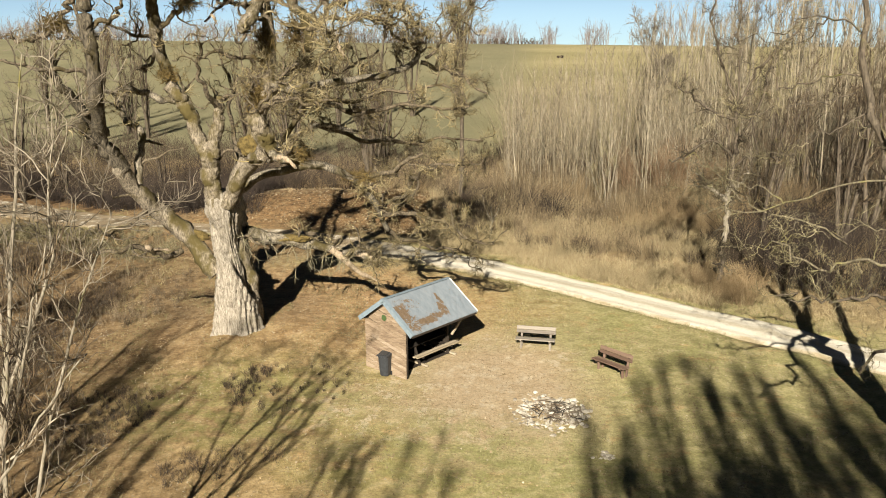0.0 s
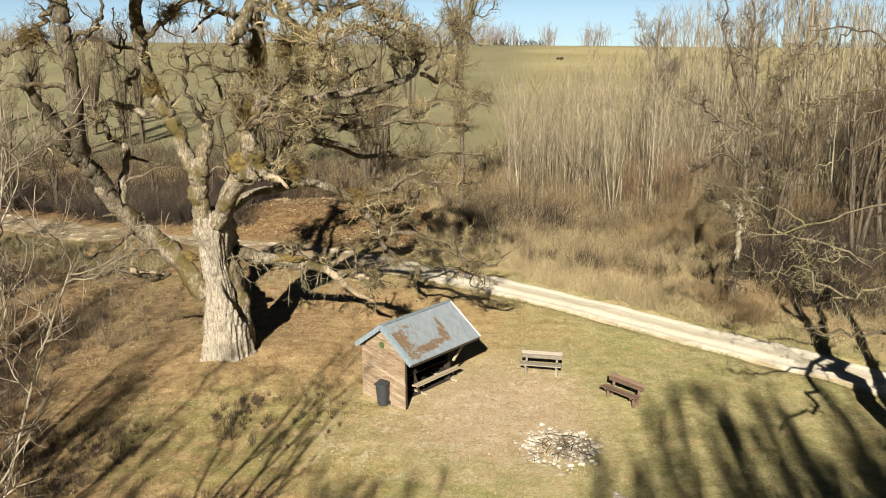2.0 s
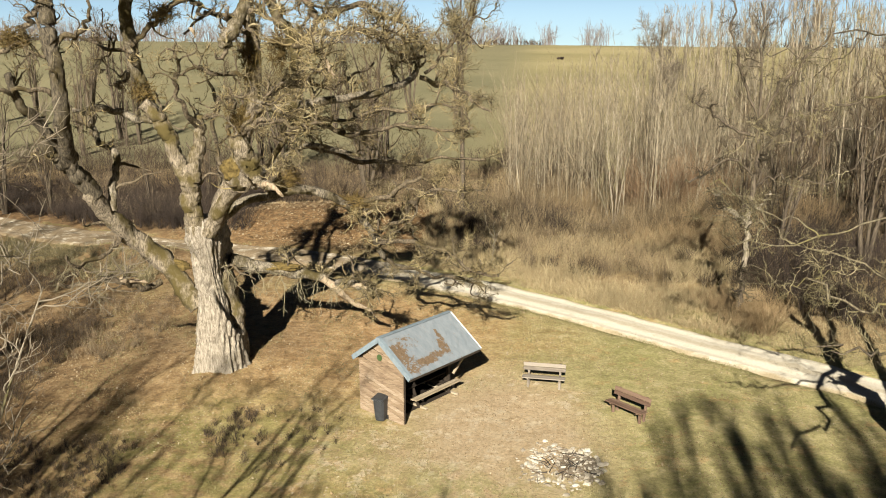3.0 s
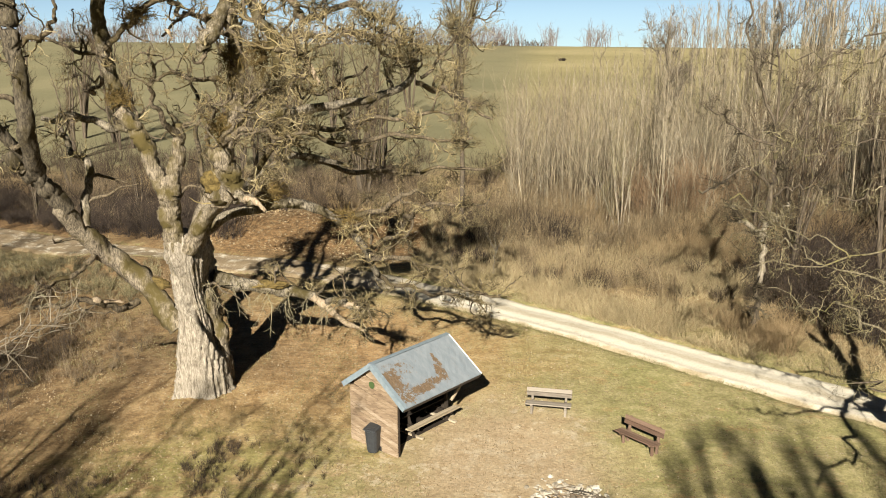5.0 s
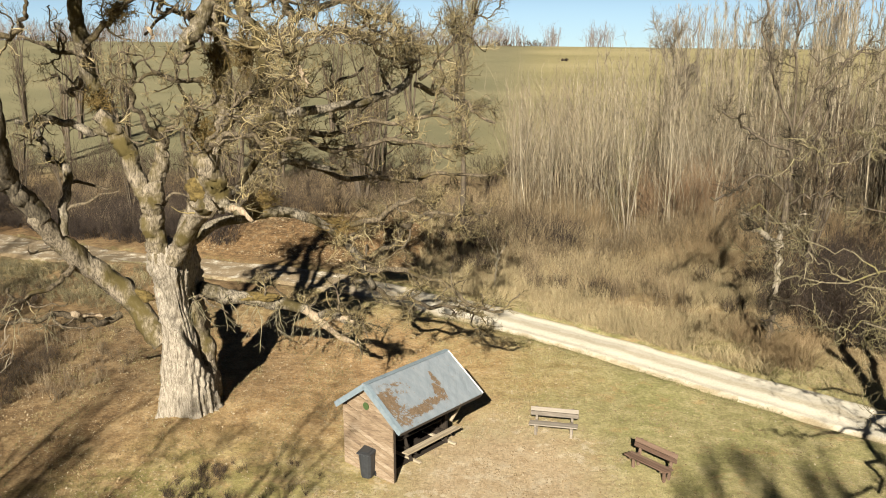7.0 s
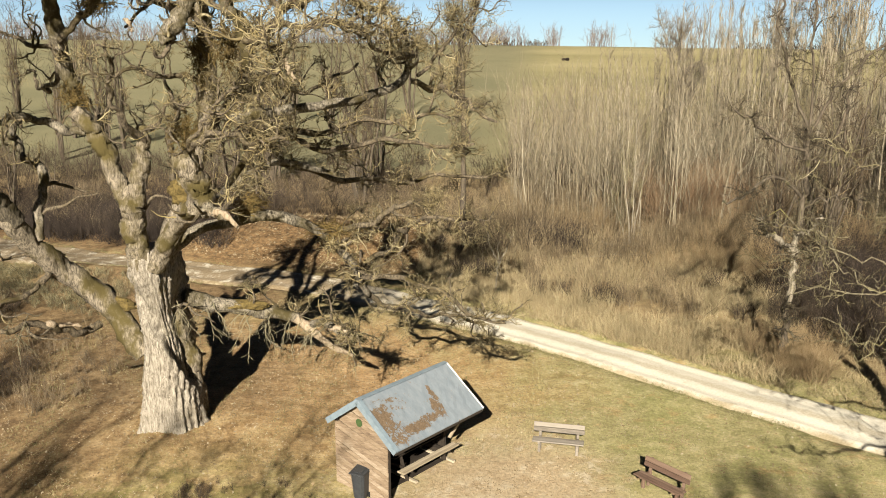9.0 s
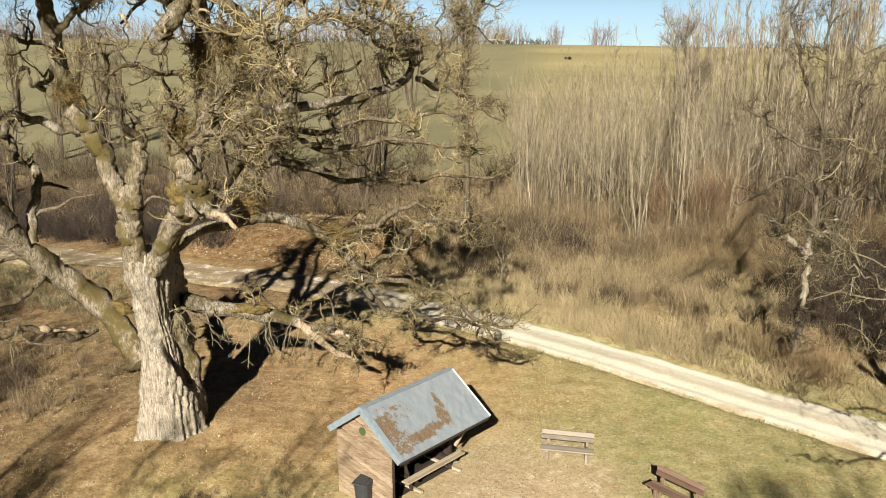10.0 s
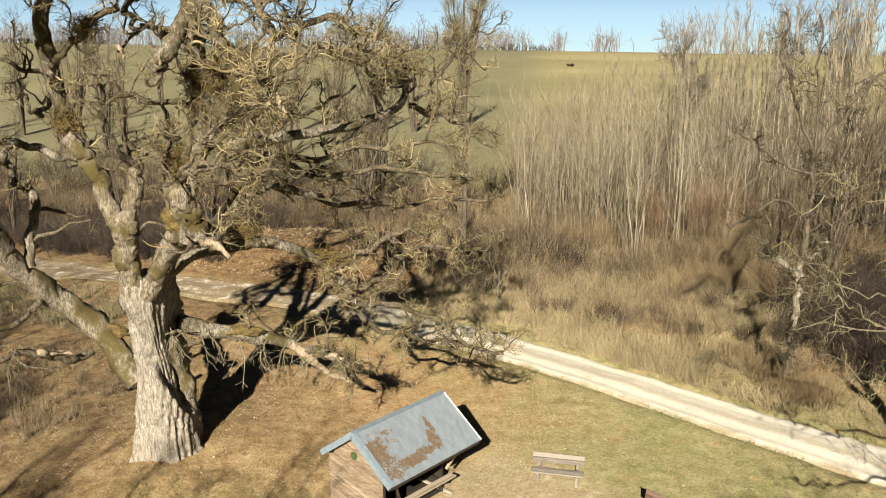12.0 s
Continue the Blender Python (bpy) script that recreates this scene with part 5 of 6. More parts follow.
# spreading tree at the right, forked low, with lichened boughs reaching in
bare_tree("lichened_oak", at(13.05, 23.3, 0.0), "spreading leafless tree with yellow lichen on its boughs", [
    ([(0, 0, -0.1), (-0.05, 0.1, 0.9), (-0.12, 0.2, 1.7), (-0.38, 0.6, 3.8), (-0.32, 0.9, 5.2)], 0.34, 0.27),
    ([(0, 0.15, 1.4), (0.6, 0.5, 3.2), (1.5, 0.9, 5.6), (2.3, 1.2, 8.2), (2.6, 1.4, 11.0)], 0.27, 0.07),
    ([(-0.35, 0.85, 4.8), (-0.75, 0.65, 4.8), (-1.65, -0.7, 4.8), (-1.9, -1.7, 4.7), (-2.2, -2.6, 4.7), (-2.7, -4.6, 4.7), (-3.85, -5.1, 4.7), (-4.15, -5.6, 4.7)], 0.10, 0.03),
    ([(-1.65, -0.7, 4.8), (-2.6, -1.2, 5.0), (-3.95, -1.8, 5.0), (-4.9, -1.2, 5.0)], 0.05, 0.02),
    ([(-1.26, 3.50, 5.31), (-2.10, 3.70, 5.85), (-2.90, 3.90, 6.04), (-3.56, 4.10, 6.06), (-4.10, 4.30, 6.34), (-4.56, 4.40, 6.78), (-4.86, 4.50, 7.22), (-5.28, 4.70, 7.56), (-5.84, 4.90, 7.74), (-6.25, 5.10, 7.90)], 0.032, 0.011),
    ([(-2.10, 3.70, 5.85), (-2.72, 3.50, 5.52), (-3.46, 3.40, 5.43), (-4.02, 3.40, 5.36), (-4.56, 3.50, 5.32), (-5.09, 3.50, 5.52), (-5.51, 3.60, 5.67)], 0.019, 0.008),
    ([(-4.43, 4.30, 6.65), (-5.05, 4.30, 7.00), (-5.64, 4.30, 7.03), (-6.19, 4.40, 6.84)], 0.020, 0.008),
    ([(-2.66, 3.80, 6.04), (-3.38, 3.30, 5.65), (-3.09, 3.00, 5.22), (-3.33, 2.80, 4.75)], 0.019, 0.008),
    ([(-0.12, 1.15, 6.20), (-0.70, 1.70, 7.52), (-1.07, 2.30, 8.58), (-1.33, 2.70, 9.86), (-1.41, 3.10, 11.15), (-1.48, 3.50, 12.12), (-1.59, 3.70, 12.85), (-1.74, 3.90, 13.74)], 0.15, 0.067),
    ([(-1.40, 3.50, 11.87), (-1.76, 4.10, 12.28), (-2.14, 4.70, 12.44), (-2.62, 5.30, 12.36), (-3.16, 5.70, 12.01), (-3.74, 6.10, 11.73), (-4.55, 6.50, 11.81)], 0.030, 0.014),
    ([(-2.14, 4.70, 12.41), (-2.54, 5.10, 11.75), (-2.98, 5.30, 11.48), (-3.23, 5.50, 11.03)], 0.027, 0.010),
    ([(-1.36, 3.10, 10.65), (-1.97, 3.30, 10.72), (-2.55, 3.50, 10.54), (-3.12, 3.70, 10.28), (-3.90, 3.90, 10.17), (-4.69, 4.10, 10.07)], 0.030, 0.013),
    ([(-1.24, 2.70, 9.61), (-1.90, 2.70, 9.45), (-2.35, 2.70, 9.11), (-2.82, 2.90, 8.74), (-3.48, 3.10, 8.37), (-4.07, 3.30, 8.07)], 0.030, 0.013),
    ([(-0.16, 1.70, 7.53), (-0.97, 2.10, 7.70), (-1.60, 2.50, 7.53), (-2.25, 2.70, 7.32), (-2.87, 3.00, 6.99), (-3.43, 3.30, 6.65), (-4.18, 3.60, 6.36), (-4.97, 3.90, 6.23), (-5.83, 4.10, 6.37)], 0.037, 0.013),
    ([(-1.74, 2.90, 10.17), (-2.60, 2.70, 9.94), (-3.24, 2.70, 9.78), (-3.99, 2.90, 9.67), (-4.92, 3.10, 9.56), (-5.88, 3.30, 9.54)], 0.022, 0.010),
    ([(-3.43, 3.30, 6.65), (-3.93, 3.50, 7.15), (-4.56, 3.70, 7.10), (-5.24, 3.90, 7.42), (-6.10, 4.10, 7.84), (-6.78, 4.30, 7.89)], 0.024, 0.010),
    ([(-0.23, 0.90, 5.21), (-1.01, 1.30, 5.25), (-1.67, 1.70, 5.30), (-2.29, 2.10, 4.82), (-2.91, 2.30, 4.93), (-3.46, 2.50, 5.23), (-3.88, 2.70, 5.89)], 0.055, 0.022),
    ([(-0.83, 0.70, 4.24), (-1.33, 1.10, 4.44), (-1.83, 1.50, 4.57), (-2.20, 1.90, 4.79)], 0.025, 0.010),
    ([(-0.31, 0.90, 5.88), (-0.98, 1.30, 6.27), (-1.62, 1.70, 6.33), (-2.15, 1.90, 5.93), (-2.71, 2.20, 6.03), (-3.02, 2.40, 6.50)], 0.022, 0.010),
    ([(-0.34, 0.88, 5.05), (-0.12, 1.15, 6.2), (0.12, 1.6, 7.9), (0.25, 1.8, 9.6), (0.1, 2.0, 11.5)], 0.23, 0.05),
    ([(-0.3, 0.88, 5.0), (0.35, 1.1, 6.1), (0.95, 1.3, 7.3), (1.15, 1.5, 9.0), (1.5, 1.6, 11.0)], 0.19, 0.05)],
    DARK_BARK, LICHEN_TWIG, 32, (7, 6, 2), ((0.5, 1.6), (0.3, 0.9), (0.15, 0.45)), 0.05, (30, 80), rmin=0.0055, wiggle=0.45, gnarl=0.14, pale=(4, 5, 6, 7, 13, 15, 16, 17, 18), pale_bark=LICHEN_BARK)

# tall trees behind the starting point, known by their shadows alone
tr = random.Random(8)
for k, (x, y, g) in enumerate(((2.6, -3.0, 0.90), (4.4, -2.0, 0.98), (6.0, -3.4, 1.04), (7.8, -2.2, 1.06), (9.6, -3.2, 1.08), (11.8, -2.4, 1.10), (6.9, -5.6, 1.14), (11.2, -5.8, 1.16))):
    stems_up = [([(0, 0, 0), (0.1, 0.1, 5 * g), (-0.1, 0.2, 9 * g), (0.1, 0.2, 15.0 * g)], 0.13, 0.02)]
    for q in range(9):
        a, h0 = tr.uniform(0, 6.28), tr.uniform(3.5, 8.0)
        o, top = tr.uniform(0.6, 2.3), tr.uniform(10.5, 15.5)
        stems_up.append(([(0, 0, h0 * g), (0.6 * o * math.cos(a), 0.6 * o * math.sin(a), (h0 + 1.6) * g), (o * math.cos(a), o * math.sin(a), (h0 + 4) * g),
                          (1.15 * o * math.cos(a), 1.15 * o * math.sin(a), top * g)], 0.032, 0.010))
    bare_tree("tall_ash", at(x, y), "tall leafless tree with many upright boughs", stems_up, DARK_BARK, BROWN_TWIG, 33 + 100 * k, (13, 8, 3),
        ((0.8, 2.6), (0.5, 1.6), (0.3, 0.8)), 0.35, (8, 50), rmin=0.0085, group="tall trees behind", wiggle=0.12)
bare_tree("slim_ash", at(-4.9, 3.0), "slim leafless tree on the slope", [
    ([(0, 0, 0), (0.1, 0, 3.8), (-0.1, 0.1, 6.8), (0.1, 0.1, 9.8)], 0.09, 0.02),
    ([(0, 0, 3.2), (0.5, 0.2, 5.6), (0.6, 0.2, 9.0)], 0.05, 0.015),
    ([(0, 0, 4.0), (-0.5, 0.1, 6.2), (-0.6, 0.2, 9.4)], 0.05, 0.015)], PALE_BARK, BROWN_TWIG, 131, (16, 8, 3), ((0.6, 1.6), (0.4, 1.0), (0.2, 0.5)), 0.35, (15, 40), group="slim trees on the slope")
bare_tree("slim_ash", at(-7.35, 10.0), "slim leafless young tree with several pale stems", [
    ([(0, 0, 0), (0.05, 0, 3.5), (0.0, 0.1, 6.5), (0.15, 0.1, 10.2)], 0.075, 0.012),
    ([(0, 0, 4.6), (0.5, 0.1, 6.2), (1.0, 0.1, 7.6), (1.5, 0.2, 9.4)], 0.04, 0.010),
    ([(0, 0, 5.2), (0.6, 0.1, 6.5), (0.7, 0.2, 9.0)], 0.035, 0.010),
    ([(0, 0, 5.0), (0.9, 0.0, 6.4), (1.9, 0.0, 7.6)], 0.03, 0.010)], PALE_BARK, BROWN_TWIG, 231, (9, 6, 2), ((0.5, 1.6), (0.3, 0.9), (0.15, 0.4)), 0.25, (15, 45), group="slim trees on the slope")

# further slim trees beside the slope, known by their shadows alone
for k, (x, y) in enumerate(((-15.5, 8.0), (-19.5, 13.0), (-23.0, 9.0), (-26.5, 17.0), (-24.0, 31.0), (-29.0, 36.0), (-27.0, 25.0), (-34.0, 42.0), (-17.5, 3.0), (-32.0, 30.0), (-21.0, 22.0), (-12.6, 11.0))):
    bare_tree("slim_ash", at(x, y), "slim leafless tree on the slope", [
        ([(0, 0, 0), (0.2, 0.1, 4.0), (0.3 - 0.2 * k, 0.1, 8.0), (0.5, 0.2, 12.5)], 0.085, 0.02),
        ([(0.1, 0, 3.0), (1.0, 0.3, 6.5), (1.7, 0.4, 10.5)], 0.05, 0.015),
        ([(0.1, 0, 4.5), (-0.9, 0.3, 7.5), (-1.5, 0.4, 11.0)], 0.05, 0.015)], PALE_BARK, BROWN_TWIG, 130 + k, (18, 9, 4), ((0.9, 2.4), (0.5, 1.2), (0.2, 0.5)), 0.15, group="slim trees on the slope")

# shorter trees left of the starting point, whose shadows fall on the nearest grass
for k, (x, y, h) in enumerate(((-11.4, 3.5, 11.6), (-3.0, -4.5, 14.2), (-5.6, -5.0, 14.6), (-13.8, 6.0, 10.6))):
    bare_tree("slim_ash", at(x, y), "slim leafless tree on the slope", [
        ([(0, 0, 0), (0.1, 0, 0.4 * h), (-0.1, 0.1, 0.7 * h), (0.1, 0.1, h)], 0.08, 0.02),
        ([(0, 0, 0.3 * h), (0.5, 0.2, 0.55 * h), (0.7, 0.2, 0.93 * h)], 0.045, 0.015),
        ([(0, 0, 0.38 * h), (-0.6, 0.1, 0.62 * h), (-0.8, 0.2, 0.96 * h)], 0.045, 0.015)], PALE_BARK, BROWN_TWIG, 151 + k, (17, 8, 3), ((0.6, 1.8), (0.4, 1.0), (0.2, 0.5)), 0.3, (15, 48), group="slim trees on the slope")

# crooked tree just past the track: pale bark below, dark above
bare_tree("crooked_tree", at(10.86, 38.3, 0.0), "crooked leafless tree with pale bark low down beside the track", [
    ([(0.00, 0.00, -0.1), (-0.05, 0.0, 0.9), (-0.04, 0.0, 1.9), (-0.02, 0.0, 2.7)], 0.13, 0.12),
    ([(-0.03, 0.0, 2.5), (0.02, 0.0, 3.5), (0.02, 0.0, 4.7), (0.10, 0.0, 5.5)], 0.125, 0.105),
    ([(0.08, 0.0, 5.3), (0.19, 0.0, 6.85), (0.16, 0.0, 7.93), (0.12, 0.0, 8.79)], 0.11, 0.08),
    ([(0.13, 0.00, 8.68), (-0.21, 0.00, 9.52), (-0.62, 0.00, 10.46), (-0.93, 0.00, 11.49), (-1.22, 0.00, 12.50), (-1.19, 0.00, 13.39)], 0.061, 0.041),
    ([(0.04, 0.00, 4.46), (-0.43, -0.20, 4.75), (-1.01, -0.40, 5.23), (-1.49, -0.60, 5.62), (-1.52, -0.60, 5.97)], 0.131, 0.064),
    ([(0.19, 0.00, 4.97), (0.42, -0.10, 5.16), (0.68, -0.20, 5.47), (0.85, -0.20, 5.91)], 0.062, 0.043),
    ([(0.19, 0.00, 6.85), (0.50, 0.00, 7.61), (1.00, 0.00, 8.37), (1.22, 0.00, 9.21), (1.37, 0.00, 10.25), (1.63, 0.00, 11.28)], 0.061, 0.042),
    ([(0.13, 0.00, 8.68), (0.57, 0.00, 9.63), (0.94, 0.00, 10.46), (1.65, 0.00, 11.08), (2.54, 0.00, 12.25)], 0.061, 0.041),
    ([(0.14, 0.00, 8.11), (-0.56, 0.00, 8.25), (-1.22, 0.00, 8.67), (-1.89, 0.00, 9.20), (-2.58, 0.00, 9.52)], 0.061, 0.042),
    ([(0.15, 0.00, 6.42), (-0.41, 0.00, 7.02), (-0.94, 0.00, 7.24), (-1.50, 0.00, 6.84), (-2.23, -0.50, 6.49), (-2.85, -0.50, 6.38)], 0.061, 0.043),
    ([(0.12, 0.00, 8.79), (0.16, 0.00, 10.04), (-0.04, 0.00, 11.28), (0.07, 0.00, 12.29), (-0.08, 0.00, 13.29)], 0.046, 0.041),
    ([(0.17, 0.00, 5.97), (0.49, -0.50, 6.51), (1.13, -1.00, 6.72), (2.07, -1.00, 6.51)], 0.046, 0.042)], DARK_BARK, CROOK_TWIG, 34, (9, 7, 4), ((0.5, 1.7), (0.3, 0.9), (0.15, 0.5)), 0.05, (30, 80), rmin=0.006, wiggle=0.42, gnarl=0.09, pale=(1, 4, 5), pale_bark=PALE_BARK)


def scrub_variant(seed, h, spread, name, label, group, bark_m, twig_m, stems_n=4, counts=(7, 6, 3)):
    r = random.Random(seed)
    limbs = []
    for k in range(stems_n):
        a = r.uniform(0, 6.28)
        q = spread * r.uniform(0.4, 1)
        top = h * r.uniform(0.7, 1)
        limbs.append(([(0.1 * math.cos(a), 0.1 * math.sin(a), 0), (0.35 * q * math.cos(a), 0.35 * q * math.sin(a), top * 0.35),
                       (0.7 * q * math.cos(a + 0.2), 0.7 * q * math.sin(a + 0.2), top * 0.7), (q * math.cos(a + 0.3), q * math.sin(a + 0.3), top)],
                      0.016 * h if k == 0 else 0.011 * h, 0.015))
    return bare_tree(name, at(0, -400), label, limbs, bark_m, twig_m, seed, counts, ((h * 0.12, h * 0.3), (h * 0.06, h * 0.14), (h * 0.03, h * 0.07)), 0.15, (20, 60), 0.009, group, 6)


def spread_copies(variants, spots, seed):
    r = random.Random(seed)
    used = set()
    for k, (x, y, s) in enumerate(spots):
        v = variants[k % len(variants)]
        m = at(x, y) @ Matrix.Rotation(r.uniform(0, 6.28), 4, "Z")
        if id(v) not in used:
            used.add(id(v))
            v.matrix_world = m
            v.scale = (s, s, s)
        else:
            ob = copy_thing(v, m)
            ob.scale = (s, s, s)


r = random.Random(77)
# trees past the track on the left, and along the far edge of the scrub
wood = [scrub_variant(50 + k, 10.5, 2.6, "bare_tree", "leafless tree with a dense twiggy crown beyond the track", "trees beyond the track", DARK_BARK, BROWN_TWIG, 4) for k in range(4)]
spots = []
for k in range(11):
    x = r.uniform(-46, -1)
    y = r.uniform(60, 92) if x > -24 else r.uniform(62, 96)
    spots.append((x, y, r.uniform(0.65, 1.1)))
spots += [(16, 50, 0.8), (19, 46, 0.9), (17.5, 54, 1.0), (22, 50, 1.05), (21, 58, 0.9), (25, 55, 1.0), (23.5, 44, 0.9), (14.5, 52, 0.8), (27, 49, 1.0), (24, 38, 0.9), (28, 43, 1.0), (30, 58, 1.1), (26, 62, 1.1), (22, 54, 0.9), (-17, 57.5, 0.55), (-34, 60, 0.8)]
for k in range(12):
    x = r.uniform(14.5, 34)
    spots.append((x, r.uniform(42, 66) - 0.2 * max(0, x - 20), r.uniform(0.55, 0.95)))
for k in range(10):
    spots.append((r.uniform(-52, -16), r.uniform(60, 80), r.uniform(0.4, 0.9)))
for k in range(12):
    spots.append((-66 + 5.6 * k + r.uniform(-2, 2), r.uniform(98, 125), r.uniform(1.15, 1.6)))
for k in range(8):
    spots.append((r.uniform(-60, -12), r.uniform(68, 102), r.uniform(0.6, 1.1)))
spread_copies(wood, spots, 5)
slope_trees = [scrub_variant(58 + k, 9.0, 2.4, "slope_tree", "leafless tree with a dense twiggy crown on the slope", "", DARK_BARK, BROWN_TWIG, 4) for k in range(2)]
spread_copies(slope_trees, [(-19.3, 25.5, 0.95), (-14.6, 18.0, 0.68)], 8)


def poplar_variant(seed, h):
    r = random.Random(seed)
    limbs = [([(0, 0, 0), (r.uniform(-0.15, 0.15), 0, h * 0.4), (r.uniform(-0.18, 0.18), r.uniform(-0.15, 0.15), h * 0.75), (r.uniform(-0.25, 0.25), 0, h)], 0.046, 0.009)]
    return bare_tree("poplar", at(0, -400), "slender pale leafless poplar in a dense stand", limbs, POPLAR_BARK, POPLAR_TWIG, seed, (18, 5, 0), ((0.6, 1.9), (0.3, 0.8), (0.1, 0.3)), 0.25, (15, 40), 0.008, "poplar stand", 5)


pops = [poplar_variant(70 + k, 11.0 + 0.6 * k) for k in range(6)]
spots = []
for k in range(300):
    y = 58 + 36 * r.random()
    x = r.uniform(1.0, 0.36 * y + 12)
    tall = min(1.22, 0.60 + 0.031 * max(0, x - 0.10 * (y - 57)))
    spots.append((x, y, tall * r.uniform(0.8, 1.1)))
spread_copies(pops, spots, 6)


def tall_upright(x, y, h, seed, label, bole=0.17, bark_m=DARK_BARK, twig_m=LICHEN_TWIG):
    """A tall forest tree: a straight bole that breaks into steep boughs with a fine open crown."""
    q = random.Random(seed)
    boughs = [([(0, 0, 0), (0.1, 0, 0.4 * h), (-0.1, 0.1, 0.7 * h), (0.1, 0.1, h)], bole, 0.015)]
    for k in range(9):
        a, z0 = q.uniform(0, 6.28), q.uniform(0.42, 0.72) * h
        o = q.uniform(1.0, 2.4)
        boughs.append(([(0, 0, z0), (0.5 * o * math.cos(a), 0.5 * o * math.sin(a), z0 + 0.10 * h), (o * math.cos(a), o * math.sin(a), z0 + 0.24 * h)], 0.32 * bole, 0.012))
    return bare_tree("tall_tree", at(x, y), label, boughs, bark_m, twig_m, seed, (9, 7, 4), ((0.8, 2.2), (0.4, 1.2), (0.2, 0.6)), 0.16, (20, 60), rmin=0.009, wiggle=0.3)


tall_upright(-1.9, 56.5, 16.5, 601, "tall leafless tree rising above the skyline beyond the track")
tall_upright(12.5, 70.0, 14.4, 603, "tall leafless tree with a fine rounded crown above the poplars", 0.13, POPLAR_BARK, ASH_TWIG)
tall_upright(20.6, 72.0, 14.8, 604, "tall leafless tree with a fine open crown among the poplars", 0.12, POPLAR_BARK, ASH_TWIG)
tall_upright(25.5, 75.0, 15.5, 605, "tall leafless tree with a fine open crown among the poplars", 0.12, POPLAR_BARK, ASH_TWIG)


# ---- heaps of stems, grass and leaves ----
def stalks(name, xy, height, radius, lean, material, label, category, seed, n=3, sides=3, fork=0):
    rng = np.random.default_rng(seed)
    m = len(xy)
    z = land(xy[:, 0], xy[:, 1]) - 0.03
    p0 = np.stack([xy[:, 0], xy[:, 1], z], -1)
    h = rng.uniform(*height, m)[:, None]
    d = unit(np.stack([rng.normal(0, lean, m), rng.normal(0, lean, m), np.ones(m)], -1))
    pts = [p0]
    for k in range(n - 1):
        pts.append(pts[-1] + d * h / (n - 1))
        d = unit(d + rng.normal(size=d.shape) * 0.22)
    P = np.stack(pts, 1)
    R = rng.uniform(*radius, m)[:, None] * np.linspace(1, 0.35, n)[None]
    sets = [(P, R, sides)]
    if fork:
        B, RB = sprout(rng, P, R, fork, (0.3, 0.95), (height[0] * 0.35, height[1] * 0.4), (20, 50), 3, 0.2, 0.15, 0.7, 0.5, radius[0] * 0.6)
        sets.append((B, RB, 3))
    ob = tube_object(name, sets, material)
    return tagged(ob, label, category, kind="stuff")


def scatter(rng, n, xr, yr, keep):
    out = []
    total = 0
    while total < n:
        xy = np.stack([rng.uniform(*xr, n * 2), rng.uniform(*yr, n * 2)], -1)
        xy = xy[keep(xy[:, 0], xy[:, 1], rng.random(n * 2))]
        out.append(xy)
        total += len(xy)
    return np.concatenate(out)[:n]


rng = np.random.default_rng(91)


def past_track(x, y, off=0.0):
    """Metres past the far edge of the track."""
    line = np.interp(x, [p[0] for p in TRACK[::-1]], [p[1] for p in TRACK[::-1]])
    return (y - line) * 0.8 - 1.6 - off


def clumps(x, y, f, seed, cut):
    return wave(x, y, f, seed) > cut


def bushes(name, centres, height, per, material, label, seed, radius=(0.005, 0.011), spread=0.45, fork=3):
    """Leafless bushes: stems fanning out from each centre, each bush with a height of its own."""
    rng = np.random.default_rng(seed)
    m = len(centres)
    hb = rng.uniform(*height, m) * (0.75 + 0.35 * wave(centres[:, 0], centres[:, 1], 0.35, seed))
    hb = np.maximum(hb, height[0] * 0.6)
    idx = np.repeat(np.arange(m), per)
    off = rng.normal(0, 0.22, (len(idx), 2)) * hb[idx, None] * 0.6
    xy = centres[idx] + off
    p = np.stack([xy[:, 0], xy[:, 1], land(xy[:, 0], xy[:, 1]) - 0.03], -1)
    d = unit(np.stack([off[:, 0] * spread * 2 + rng.normal(0, 0.2, len(idx)), off[:, 1] * spread * 2 + rng.normal(0, 0.2, len(idx)), np.ones(len(idx))], -1))
    h = (hb[idx] * rng.uniform(0.55, 1.05, len(idx)))[:, None]
    pts = [p]
    for k in range(3):
        pts.append(pts[-1] + d * h / 3)
        d = unit(d + rng.normal(size=d.shape) * 0.2)
    P = np.stack(pts, 1)
    R = rng.uniform(*radius, len(idx))[:, None] * np.linspace(1, 0.4, 4)[None]
    B, RB = sprout(rng, P, R, fork, (0.25, 0.95), (height[0] * 0.3, height[1] * 0.3), (20, 50), 3, 0.2, 0.12, 0.75, 0.6, radius[0] * 0.7)
    ob = tube_object(name, [(P, R, 3), (B, RB, 3)], material)
    return tagged(ob, label, "scrub", kind="stuff")


HAZEL = stems("grey_brown_stems", [(0.07, 0.05, 0.032), (0.30, 0.225, 0.14), (0.16, 0.115, 0.07), (0.44, 0.35, 0.225)])
TAN = stems("tan_stems", [(0.26, 0.18, 0.09), (0.42, 0.31, 0.17), (0.33, 0.22, 0.12), (0.50, 0.39, 0.23)])
past = past_track
# near-black stems: the shade inside the thickets is put into the colour
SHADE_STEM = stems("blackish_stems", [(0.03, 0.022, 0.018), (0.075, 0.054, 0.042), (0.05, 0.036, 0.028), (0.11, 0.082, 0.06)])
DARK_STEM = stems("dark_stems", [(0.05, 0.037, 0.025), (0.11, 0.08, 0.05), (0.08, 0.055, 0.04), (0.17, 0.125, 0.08)])
